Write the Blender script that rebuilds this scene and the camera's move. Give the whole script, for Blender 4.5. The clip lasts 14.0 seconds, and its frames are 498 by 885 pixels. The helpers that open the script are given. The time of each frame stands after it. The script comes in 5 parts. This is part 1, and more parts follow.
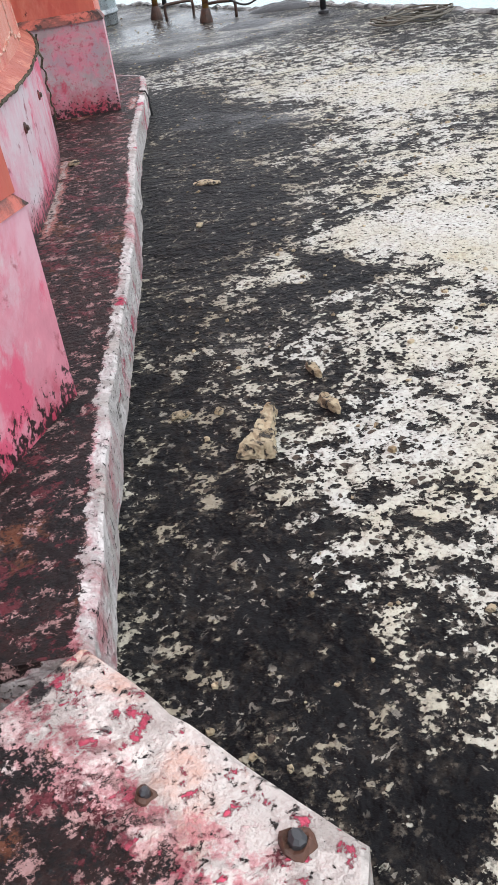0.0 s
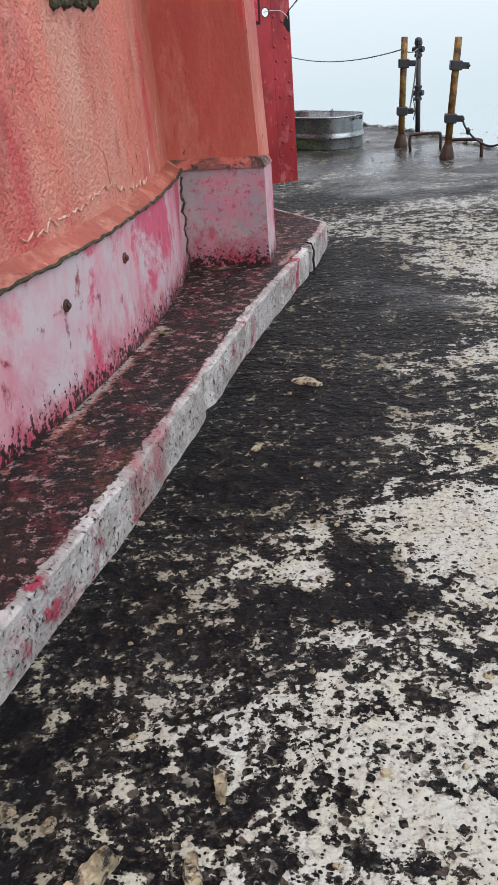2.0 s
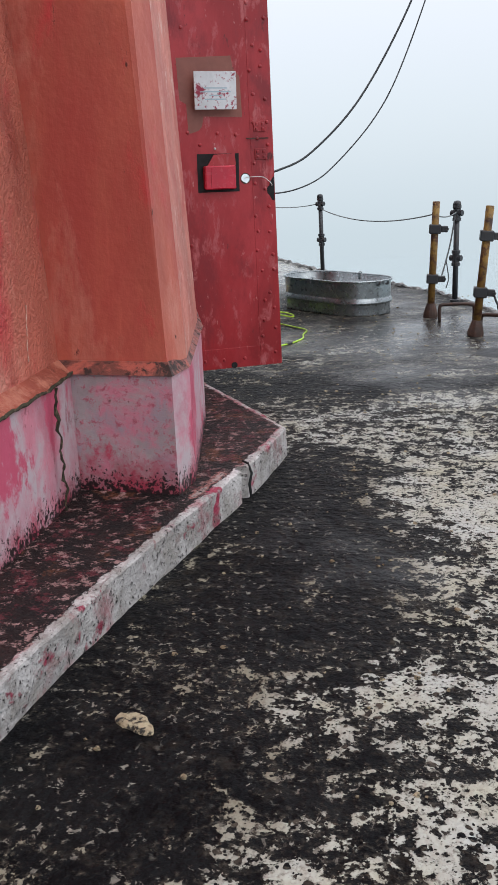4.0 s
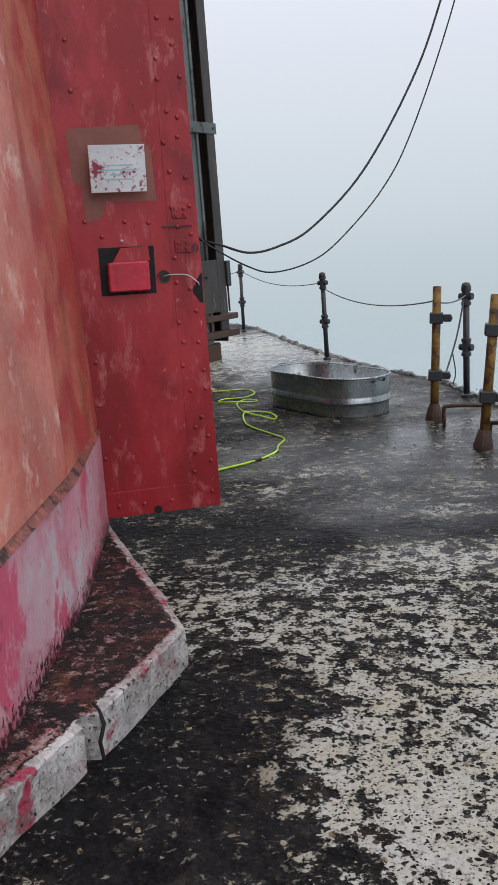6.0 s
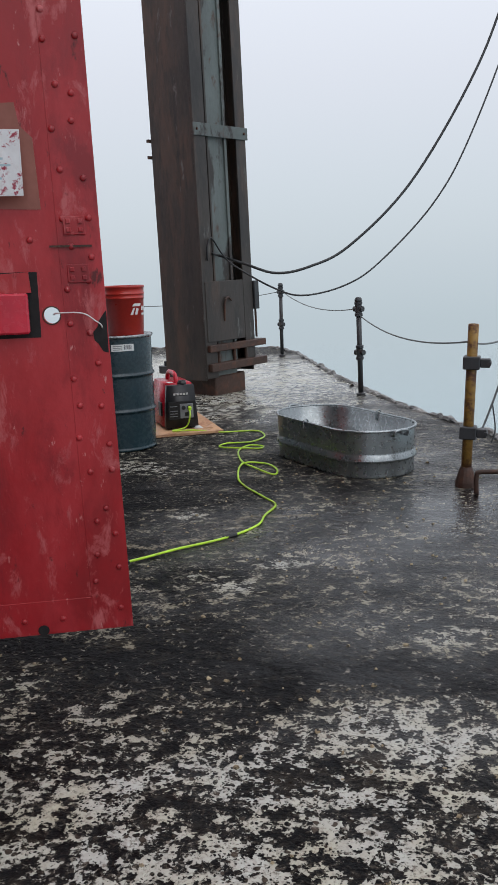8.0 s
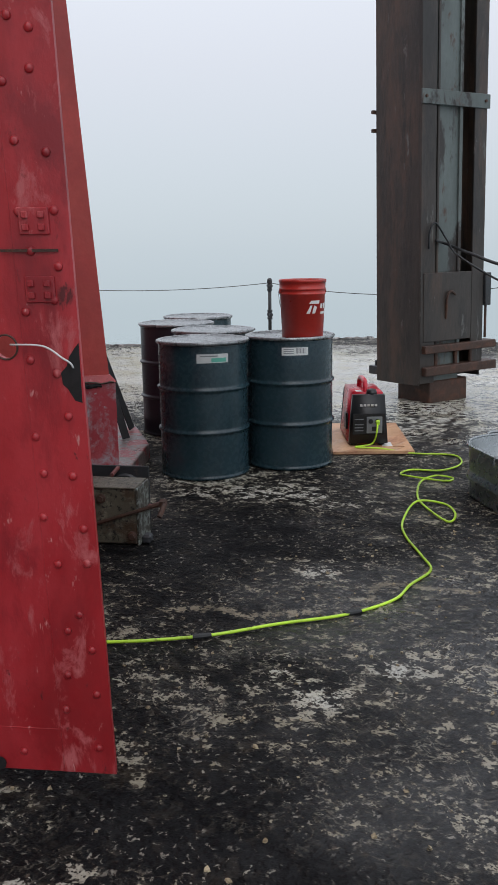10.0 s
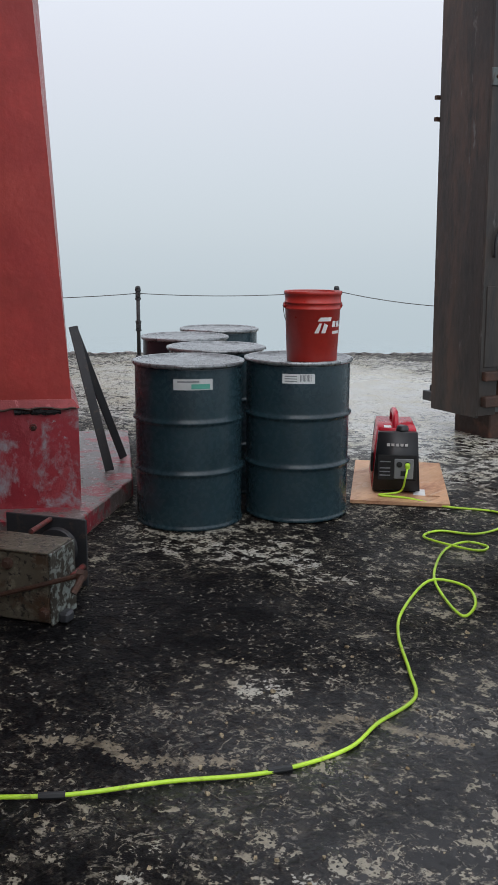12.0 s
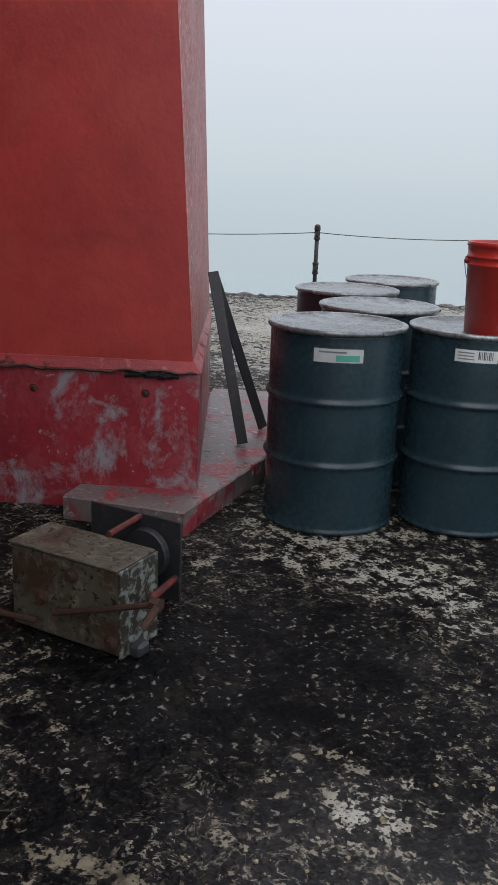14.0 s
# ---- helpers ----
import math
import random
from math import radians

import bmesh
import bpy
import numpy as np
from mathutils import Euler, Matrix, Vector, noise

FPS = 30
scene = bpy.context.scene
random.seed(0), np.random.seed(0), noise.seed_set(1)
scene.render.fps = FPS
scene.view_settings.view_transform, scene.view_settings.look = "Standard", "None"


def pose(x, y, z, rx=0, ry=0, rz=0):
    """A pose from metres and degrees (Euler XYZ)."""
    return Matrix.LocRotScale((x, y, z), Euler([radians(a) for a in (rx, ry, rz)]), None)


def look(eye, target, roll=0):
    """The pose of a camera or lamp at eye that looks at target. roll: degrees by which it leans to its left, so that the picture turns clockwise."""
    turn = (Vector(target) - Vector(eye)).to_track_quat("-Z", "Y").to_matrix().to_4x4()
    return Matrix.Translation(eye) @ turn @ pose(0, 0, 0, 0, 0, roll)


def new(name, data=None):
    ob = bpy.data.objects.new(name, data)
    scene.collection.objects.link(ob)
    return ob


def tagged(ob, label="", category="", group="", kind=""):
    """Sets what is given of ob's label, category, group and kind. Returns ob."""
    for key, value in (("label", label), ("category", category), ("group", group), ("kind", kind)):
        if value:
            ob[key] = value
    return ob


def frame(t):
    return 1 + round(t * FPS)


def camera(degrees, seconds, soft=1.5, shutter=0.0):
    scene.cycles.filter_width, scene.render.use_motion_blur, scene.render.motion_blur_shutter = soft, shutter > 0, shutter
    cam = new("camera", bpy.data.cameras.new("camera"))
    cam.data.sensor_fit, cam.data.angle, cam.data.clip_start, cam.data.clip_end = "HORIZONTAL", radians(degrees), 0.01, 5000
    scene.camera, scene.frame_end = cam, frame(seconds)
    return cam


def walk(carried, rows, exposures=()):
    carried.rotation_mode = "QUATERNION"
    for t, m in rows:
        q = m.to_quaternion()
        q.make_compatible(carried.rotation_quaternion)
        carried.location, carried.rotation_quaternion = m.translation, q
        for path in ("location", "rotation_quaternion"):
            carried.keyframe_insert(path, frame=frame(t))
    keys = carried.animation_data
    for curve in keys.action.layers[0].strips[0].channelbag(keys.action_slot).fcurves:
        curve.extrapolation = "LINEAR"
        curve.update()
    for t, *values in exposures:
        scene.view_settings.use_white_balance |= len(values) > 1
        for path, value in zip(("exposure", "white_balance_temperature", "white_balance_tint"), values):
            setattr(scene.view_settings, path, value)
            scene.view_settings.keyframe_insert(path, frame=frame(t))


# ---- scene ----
from mathutils import Vector as V
cam = camera(31.2, 14.0)
PATH = [
    (0, (0.602, 0.283, 1.049), (0.911, 1.952, -0.009), -9.2),
    (0.5, (0.795, 0.464, 1.078), (1.056, 2.186, 0.096), -6.2),
    (1, (0.957, 0.714, 1.086), (1.126, 2.471, 0.146), -5.2),
    (1.5, (1.129, 0.908, 1.095), (1.126, 2.702, 0.21), -5.7),
    (2, (1.336, 1.098, 1.125), (1.169, 2.905, 0.285), -4.4),
    (2.5, (1.477, 1.386, 1.137), (1.292, 3.214, 0.347), -2.9),
    (3, (1.624, 1.645, 1.174), (1.391, 3.502, 0.468), -3.7),
    (3.5, (1.783, 1.916, 1.205), (1.44, 3.782, 0.57), -3.5),
    (4, (1.879, 2.253, 1.214), (1.556, 4.142, 0.644), -2.4),
    (4.2, (1.899, 2.399, 1.236), (1.594, 4.305, 0.71), -2.5),
    (6.3, (2.272, 3.712, 1.326), (1.799, 5.61, 0.906), -3.8),
    (6.5, (2.32, 3.846, 1.334), (1.811, 5.735, 0.922), -3.8),
    (7, (2.375, 4.141, 1.322), (1.85, 6.029, 0.923), -2.9),
    (7.2, (2.375, 4.265, 1.319), (1.863, 6.158, 0.926), -2.9),
    (9.3, (2.558, 5.477, 1.391), (1.701, 7.233, 0.966), -1.2),
    (9.5, (2.575, 5.594, 1.391), (1.644, 7.311, 0.962), -1.7),
    (10, (2.581, 5.877, 1.407), (1.492, 7.5, 0.982), -0.9),
    (10.5, (2.501, 6.211, 1.438), (1.359, 7.8, 1.024), -0.3),
    (11, (2.502, 6.521, 1.41), (1.274, 8.046, 1.003), -1.3),
    (11.5, (2.536, 6.793, 1.423), (1.249, 8.267, 1.009), -0.2),
    (12, (2.453, 7.061, 1.399), (1.188, 8.554, 0.984), 0.4),
    (12.5, (2.34, 7.284, 1.419), (1.043, 8.748, 1.003), 0.8),
    (13, (2.33, 7.524, 1.421), (0.911, 8.871, 1.005), 1.1),
    (13.5, (2.215, 7.687, 1.401), (0.715, 8.93, 0.95), 2.1),
    (14, (1.946, 7.825, 1.393), (0.427, 9.003, 0.839), 2.2),
]
EXPOSURES = [(0.0, 0.72), (0.5, 0.5), (2.0, 0.33), (4.0, 0.12), (6.5, -0.18), (9.5, -0.18), (14.0, -0.17)]
walk(cam, [(t, look(eye, target, roll)) for t, eye, target, roll in PATH], EXPOSURES)

# ---------------------------------------------------------------- world and sun
world = bpy.data.worlds.new("overcast_fog")
scene.world = world
world.use_nodes = True
wn, wl = world.node_tree.nodes, world.node_tree.links
wn.clear()
w_out = wn.new("ShaderNodeOutputWorld")
w_bg = wn.new("ShaderNodeBackground")
w_sky = wn.new("ShaderNodeTexSky")
w_sky.sky_type, w_sky.sun_disc = "NISHITA", False
w_sky.sun_elevation, w_sky.sun_rotation = radians(50), radians(120)
w_geo = wn.new("ShaderNodeTexCoord")
w_sep = wn.new("ShaderNodeSeparateXYZ")
w_ramp = wn.new("ShaderNodeValToRGB")
w_map = wn.new("ShaderNodeMapRange")
w_map.inputs[1].default_value, w_map.inputs[2].default_value = -0.4, 1.0
for el in list(w_ramp.color_ramp.elements)[1:]:
    w_ramp.color_ramp.elements.remove(el)
w_ramp.color_ramp.elements[0].position = 0.0
w_ramp.color_ramp.elements[0].color = (0.42, 0.51, 0.57, 1)
for pos, col in ((0.24, (0.56, 0.655, 0.715)), (0.33, (0.69, 0.765, 0.835)), (0.42, (0.82, 0.865, 0.955)), (0.7, (1.22, 1.27, 1.40)), (1.0, (1.5, 1.53, 1.65))):
    w_ramp.color_ramp.elements.new(pos).color = (*col, 1)
w_mix = wn.new("ShaderNodeMix")
w_mix.data_type = "RGBA"
w_mix.inputs[0].default_value = 0.004
wl.new(w_geo.outputs["Generated"], w_sep.inputs[0])
wl.new(w_sep.outputs[2], w_map.inputs[0])
wl.new(w_map.outputs[0], w_ramp.inputs[0])
wl.new(w_ramp.outputs[0], w_mix.inputs[6])
wl.new(w_sky.outputs[0], w_mix.inputs[7])
wl.new(w_mix.outputs[2], w_bg.inputs[0])
wl.new(w_bg.outputs[0], w_out.inputs[0])
w_bg.inputs[1].default_value = 1.0

sun = new("sun", bpy.data.lights.new("sun", "SUN"))
sun.data.energy, sun.data.angle, sun.data.color = 0.6, radians(50), (1.0, 0.97, 0.93)
sun.matrix_world = look((8, -6, 14), (0, 4, 0))

# ---------------------------------------------------------------- materials
def mat(name, base, layers=(), rough=0.6, metal=0.0, bump=0.3, bump_scale=60.0, bump_dist=0.004, spec=0.5, coat=0.0, stretch=(1, 1, 1), band=None, grime=False, bump_detail=5.0):
    """Layered paint: each layer is (colour, scale, threshold, softness, roughness or None)."""
    m = bpy.data.materials.new(name)
    m.use_nodes = True
    n, l = m.node_tree.nodes, m.node_tree.links
    b = n["Principled BSDF"]
    geo = n.new("ShaderNodeNewGeometry")
    mp = n.new("ShaderNodeMapping")
    mp.inputs["Scale"].default_value = stretch
    l.new(geo.outputs["Position"], mp.inputs["Vector"])
    def noise_at(scale, detail=6.0, rgh=0.6, warp=0.0, even=False):
        t = n.new("ShaderNodeTexNoise")
        t.inputs["Scale"].default_value, t.inputs["Detail"].default_value = scale, detail
        t.inputs["Roughness"].default_value, t.inputs["Distortion"].default_value = rgh, warp
        l.new(geo.outputs["Position"] if even else mp.outputs[0], t.inputs["Vector"])
        return t.outputs["Fac"]
    def ranged(src, lo, hi, a=0.0, c=1.0):
        r = n.new("ShaderNodeMapRange")
        for i, val in enumerate((lo, hi, a, c)):
            r.inputs[i + 1].default_value = val
        l.new(src, r.inputs[0])
        return r.outputs[0]
    def blend(fac, a, c):
        x = n.new("ShaderNodeMix")
        x.data_type = "RGBA"
        l.new(fac, x.inputs[0])
        for slot, val in ((6, a), (7, c)):
            if isinstance(val, tuple):
                x.inputs[slot].default_value = (*val[:3], 1)
            else:
                l.new(val, x.inputs[slot])
        return x.outputs[2]
    def mixf(fac, a, c):
        x = n.new("ShaderNodeMix")
        l.new(fac, x.inputs[0])
        for slot, val in ((2, a), (3, c)):
            if isinstance(val, float):
                x.inputs[slot].default_value = val
            else:
                l.new(val, x.inputs[slot])
        return x.outputs[0]
    dark = tuple(c * 0.72 for c in base)
    light = tuple(min(1, c * 1.18) for c in base)
    col = blend(ranged(noise_at(2.3), 0.35, 0.65), dark, light)
    fine = ranged(noise_at(38.0, 3.0), 0.3, 0.7)
    col = blend(mixf(fine, 0.0, 0.22), col, tuple(c * 0.55 for c in base))
    rg = mixf(fine, max(0.05, rough - 0.08), min(1.0, rough + 0.08))
    height = noise_at(bump_scale, bump_detail, even=True)
    for c, scale, thr, soft, r in layers:
        f = ranged(noise_at(scale, 9.0, 0.70, 0.3), thr - soft, thr + soft)
        col = blend(f, col, c)
        if r is not None:
            rg = mixf(f, rg, float(r))
        a = n.new("ShaderNodeMath")
        a.operation = "MULTIPLY_ADD"
        l.new(f, a.inputs[0])
        a.inputs[1].default_value = 0.35
        l.new(height, a.inputs[2])
        height = a.outputs[0]
    if band:  # a deeper red towards the foot, ragged along its upper edge
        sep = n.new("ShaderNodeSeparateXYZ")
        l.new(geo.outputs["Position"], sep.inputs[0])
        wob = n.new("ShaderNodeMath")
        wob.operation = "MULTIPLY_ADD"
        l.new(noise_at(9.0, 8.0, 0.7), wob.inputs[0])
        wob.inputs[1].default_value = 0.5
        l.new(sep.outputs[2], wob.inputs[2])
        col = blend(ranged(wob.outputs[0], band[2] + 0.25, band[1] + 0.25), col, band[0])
        spot = n.new("ShaderNodeMath")  # black growth that creeps up from the kerb in specks
        spot.operation = "MULTIPLY_ADD"
        l.new(noise_at(55.0, 6.0, 0.7), spot.inputs[0])
        spot.inputs[1].default_value = -0.55
        l.new(sep.outputs[2], spot.inputs[2])
        col = blend(ranged(spot.outputs[0], -0.095, -0.125), col, (0.018, 0.008, 0.009))
    if grime:  # black growth and old red coats, ragged towards the rim
        att = n.new("ShaderNodeAttribute")
        att.attribute_name = "grime"
        soil = blend(ranged(noise_at(5.0, 8.0, 0.7), 0.42, 0.62), (0.004, 0.0035, 0.0035), (0.024, 0.010, 0.008))
        soil = blend(ranged(noise_at(4.2, 8.0, 0.74), 0.55, 0.60), soil, (0.12, 0.042, 0.020))
        soil = blend(ranged(noise_at(9.0, 9.0, 0.78), 0.545, 0.575), soil, (0.115, 0.022, 0.029))
        soil = blend(ranged(noise_at(24.0, 9.0, 0.78), 0.55, 0.575), soil, (0.38, 0.23, 0.215))
        st = n.new("ShaderNodeAttribute")
        st.attribute_name = "streak"
        worn = n.new("ShaderNodeMath")
        worn.operation = "MULTIPLY_ADD"
        l.new(noise_at(20.0, 8.0, 0.72), worn.inputs[0])
        worn.inputs[1].default_value = 1.6
        l.new(st.outputs["Fac"], worn.inputs[2])
        soil = blend(ranged(worn.outputs[0], 1.30, 1.42), soil, (0.36, 0.15, 0.13))
        soil = blend(ranged(worn.outputs[0], 1.52, 1.60), soil, (0.42, 0.33, 0.30))
        soil = blend(ranged(noise_at(70.0, 4.0, 0.7), 0.53, 0.58), soil, (0.008, 0.007, 0.007))
        wob = n.new("ShaderNodeMath")
        wob.operation = "MULTIPLY_ADD"
        l.new(noise_at(24.0, 8.0, 0.72), wob.inputs[0])
        wob.inputs[1].default_value = 1.9
        l.new(att.outputs["Fac"], wob.inputs[2])
        gf = ranged(wob.outputs[0], 1.40, 1.47)
        rim = ranged(wob.outputs[0], 1.20, 1.34, 0.0, 0.75)
        some = n.new("ShaderNodeMath")
        some.operation = "MULTIPLY"
        l.new(rim, some.inputs[0])
        l.new(ranged(noise_at(3.5, 5.0, 0.65), 0.46, 0.58), some.inputs[1])
        col = blend(some.outputs[0], col, (0.42, 0.09, 0.12))
        col = blend(gf, col, soil)
        rg = mixf(gf, rg, 0.6)
    l.new(col, b.inputs["Base Color"])
    l.new(rg, b.inputs["Roughness"])
    b.inputs["Metallic"].default_value = metal
    b.inputs["Specular IOR Level"].default_value = spec
    b.inputs["Coat Weight"].default_value = coat
    b.inputs["Coat Roughness"].default_value = 0.12
    if bump:
        bp = n.new("ShaderNodeBump")
        bp.inputs["Strength"].default_value, bp.inputs["Distance"].default_value = bump, bump_dist
        l.new(height, bp.inputs["Height"])
        l.new(bp.outputs[0], b.inputs["Normal"])
    return m


RED, CRIMSON, GREY_P = (0.33, 0.022, 0.026), (0.40, 0.02, 0.05), (0.36, 0.34, 0.37)
m_wall = mat("weathered_brick_red_stucco", (0.55, 0.16, 0.11), [((0.48, 0.05, 0.055), 1.5, 0.56, 0.05, None), ((0.60, 0.27, 0.20), 2.6, 0.59, 0.10, None), ((0.36, 0.075, 0.05), 6, 0.62, 0.06, None), ((0.10, 0.02, 0.015), 17, 0.69, 0.02, 0.7)], rough=0.5, bump=0.85, bump_scale=70, bump_dist=0.015, bump_detail=2.0, stretch=(1, 1, 0.45))
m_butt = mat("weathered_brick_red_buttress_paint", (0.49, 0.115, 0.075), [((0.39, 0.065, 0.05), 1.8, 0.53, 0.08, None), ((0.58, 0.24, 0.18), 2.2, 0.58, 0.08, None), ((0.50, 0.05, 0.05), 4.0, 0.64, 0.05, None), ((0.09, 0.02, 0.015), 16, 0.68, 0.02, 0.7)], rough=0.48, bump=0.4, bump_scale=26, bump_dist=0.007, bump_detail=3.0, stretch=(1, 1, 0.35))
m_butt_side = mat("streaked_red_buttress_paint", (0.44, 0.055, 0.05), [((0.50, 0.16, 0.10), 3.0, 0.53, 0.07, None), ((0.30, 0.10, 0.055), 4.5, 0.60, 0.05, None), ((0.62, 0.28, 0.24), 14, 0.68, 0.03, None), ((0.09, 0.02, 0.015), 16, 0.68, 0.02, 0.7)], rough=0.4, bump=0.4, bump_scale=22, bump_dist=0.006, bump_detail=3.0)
# worn salmon, with the open sky's light on this face painted in
m_butt_pale = mat("sky_lit_worn_salmon_paint", (0.57, 0.19, 0.14), [((0.46, 0.08, 0.06), 3.0, 0.53, 0.08, None), ((0.68, 0.40, 0.33), 7, 0.60, 0.05, None), ((0.12, 0.03, 0.02), 16, 0.67, 0.02, 0.7)], rough=0.55, bump=0.4, bump_scale=24, bump_dist=0.006, bump_detail=3.0)
m_wall_far = mat("wet_red_wall_paint", (0.46, 0.050, 0.042), [((0.37, 0.036, 0.034), 2.2, 0.55, 0.1, None), ((0.48, 0.065, 0.05), 1.6, 0.57, 0.08, None), ((0.22, 0.02, 0.02), 12, 0.70, 0.03, 0.6)], rough=0.42, bump=0.3, bump_scale=14, bump_dist=0.006)
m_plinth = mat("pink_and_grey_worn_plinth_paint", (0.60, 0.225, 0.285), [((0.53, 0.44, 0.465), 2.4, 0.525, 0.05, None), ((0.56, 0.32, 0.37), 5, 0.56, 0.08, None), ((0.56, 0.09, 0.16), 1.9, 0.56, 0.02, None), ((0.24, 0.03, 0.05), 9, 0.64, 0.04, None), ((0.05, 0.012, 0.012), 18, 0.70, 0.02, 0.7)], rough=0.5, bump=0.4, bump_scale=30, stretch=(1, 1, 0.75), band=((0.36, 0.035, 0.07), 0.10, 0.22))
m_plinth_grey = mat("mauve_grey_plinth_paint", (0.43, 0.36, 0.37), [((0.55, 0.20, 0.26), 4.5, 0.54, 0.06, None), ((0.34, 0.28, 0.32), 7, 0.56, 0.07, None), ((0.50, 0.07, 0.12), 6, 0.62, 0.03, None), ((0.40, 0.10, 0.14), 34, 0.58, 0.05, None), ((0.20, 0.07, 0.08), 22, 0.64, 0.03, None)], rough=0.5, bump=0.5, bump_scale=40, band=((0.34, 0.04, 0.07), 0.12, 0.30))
m_plinth_far = mat("crimson_plinth_paint_worn_to_grey", (0.33, 0.03, 0.042), [((0.30, 0.27, 0.29), 4.0, 0.555, 0.05, None), ((0.33, 0.05, 0.06), 9, 0.56, 0.05, None), ((0.30, 0.30, 0.31), 24, 0.66, 0.03, None), ((0.03, 0.01, 0.01), 12, 0.70, 0.03, 0.7)], rough=0.42, bump=0.4, bump_scale=30, stretch=(1, 1, 0.8))
m_ledge = mat("red_ledge_paint", (0.32, 0.075, 0.048), [((0.46, 0.18, 0.12), 9, 0.56, 0.05, None), ((0.55, 0.38, 0.32), 22, 0.66, 0.03, None), ((0.08, 0.03, 0.02), 12, 0.64, 0.04, 0.7)], rough=0.55, bump=0.6)
m_ledge_far = mat("deep_red_ledge_paint", (0.36, 0.035, 0.04), [((0.48, 0.12, 0.12), 12, 0.62, 0.04, None), ((0.03, 0.012, 0.01), 7, 0.60, 0.04, 0.7)], rough=0.4, bump=0.5)
m_edge = mat("brown_grimed_ledge", (0.20, 0.06, 0.045), [((0.42, 0.10, 0.07), 8, 0.55, 0.05, None), ((0.03, 0.015, 0.012), 14, 0.54, 0.04, 0.7)], rough=0.5, bump=0.6)
m_pale = mat("pale_salt_crust", (0.60, 0.42, 0.34), [((0.46, 0.16, 0.11), 40, 0.52, 0.05, None)], rough=0.8, bump=0.6)
m_moss_joint = mat("dark_moss_and_joint_line", (0.05, 0.045, 0.025), [((0.14, 0.12, 0.07), 30, 0.55, 0.04, None)], rough=0.9, bump=1.0, bump_dist=0.012)
m_kerb = mat("worn_white_kerb_paint_with_grime", (0.60, 0.57, 0.55), [((0.40, 0.37, 0.34), 9, 0.53, 0.06, None), ((0.45, 0.05, 0.10), 6, 0.60, 0.03, None), ((0.42, 0.20, 0.21), 4, 0.57, 0.06, None), ((0.03, 0.025, 0.025), 60, 0.60, 0.02, 0.7), ((0.06, 0.05, 0.045), 14, 0.645, 0.02, 0.7)], rough=0.6, bump=1.0, bump_scale=60, bump_dist=0.014, spec=0.3, grime=True)
m_slab = mat("speckled_slab_paint", (0.60, 0.55, 0.51), [((0.47, 0.42, 0.38), 7, 0.53, 0.06, None), ((0.55, 0.30, 0.22), 2.4, 0.61, 0.05, None), ((0.50, 0.07, 0.12), 30, 0.60, 0.02, None), ((0.02, 0.017, 0.015), 50, 0.615, 0.02, 0.7), ((0.012, 0.010, 0.010), 5, 0.60, 0.02, 0.5), ((0.25, 0.12, 0.04), 7, 0.67, 0.03, 0.7)], rough=0.6, bump=1.0, bump_scale=45, bump_dist=0.016, spec=0.3, grime=True)
m_speckle = mat("pale_speckled_worn_red_paint", (0.38, 0.12, 0.115), [((0.36, 0.05, 0.05), 6, 0.53, 0.06, None), ((0.52, 0.36, 0.34), 34, 0.58, 0.05, None), ((0.05, 0.02, 0.02), 30, 0.66, 0.03, None)], rough=0.5, bump=0.6)
m_kerb_far = mat("wet_grey_pink_kerb_paint", (0.20, 0.165, 0.158), [((0.30, 0.035, 0.05), 5, 0.52, 0.03, None), ((0.40, 0.34, 0.33), 20, 0.61, 0.03, None), ((0.05, 0.03, 0.03), 12, 0.63, 0.04, 0.5)], rough=0.4, bump=0.6)
m_door = mat("red_riveted_door_paint", (0.33, 0.014, 0.020), [((0.40, 0.030, 0.038), 2.2, 0.54, 0.08, None), ((0.22, 0.012, 0.018), 4, 0.56, 0.06, None), ((0.43, 0.10, 0.105), 13, 0.605, 0.05, 0.5), ((0.50, 0.22, 0.21), 30, 0.665, 0.03, 0.5), ((0.09, 0.012, 0.014), 20, 0.655, 0.03, 0.6)], rough=0.36, bump=0.25, bump_scale=22, stretch=(1, 1, 0.4))
m_primer = mat("brown_primer", (0.27, 0.095, 0.07), rough=0.5, bump=0.1)
m_black = mat("black_iron", (0.032, 0.034, 0.038), [((0.07, 0.055, 0.045), 18, 0.62, 0.05, None)], rough=0.45, bump=0.3)
# near-black for shaded openings and gaps, and for grime
m_void = mat("black_gap_shade_and_grime", (0.008, 0.008, 0.009), rough=0.8, bump=0)
m_red_gloss = mat("glossy_red_tray", (0.60, 0.03, 0.06), [((0.6, 0.25, 0.25), 20, 0.7, 0.05, None)], rough=0.25, bump=0.15)
m_drum = mat("dark_teal_drum_paint", (0.019, 0.042, 0.054), [((0.022, 0.048, 0.060), 3, 0.55, 0.1, None)], rough=0.27, bump=0.06, spec=0.5)
m_drum_dark = mat("near_black_drum_paint", (0.018, 0.018, 0.026), rough=0.34, bump=0.08)
# pale base and white beads hold the sky's reflection off the wet lid
m_lid = mat("rain_wet_lid_sky_sheen", (0.62, 0.65, 0.67), [((0.80, 0.82, 0.84), 40, 0.50, 0.06, 0.3), ((0.16, 0.18, 0.19), 62, 0.635, 0.02, 0.1)], rough=0.22, bump=0.5, bump_scale=80)
m_steel = mat("galvanised_steel", (0.36, 0.39, 0.40), [((0.27, 0.30, 0.31), 5, 0.55, 0.12, None)], rough=0.30, metal=0.85, bump=0.08)
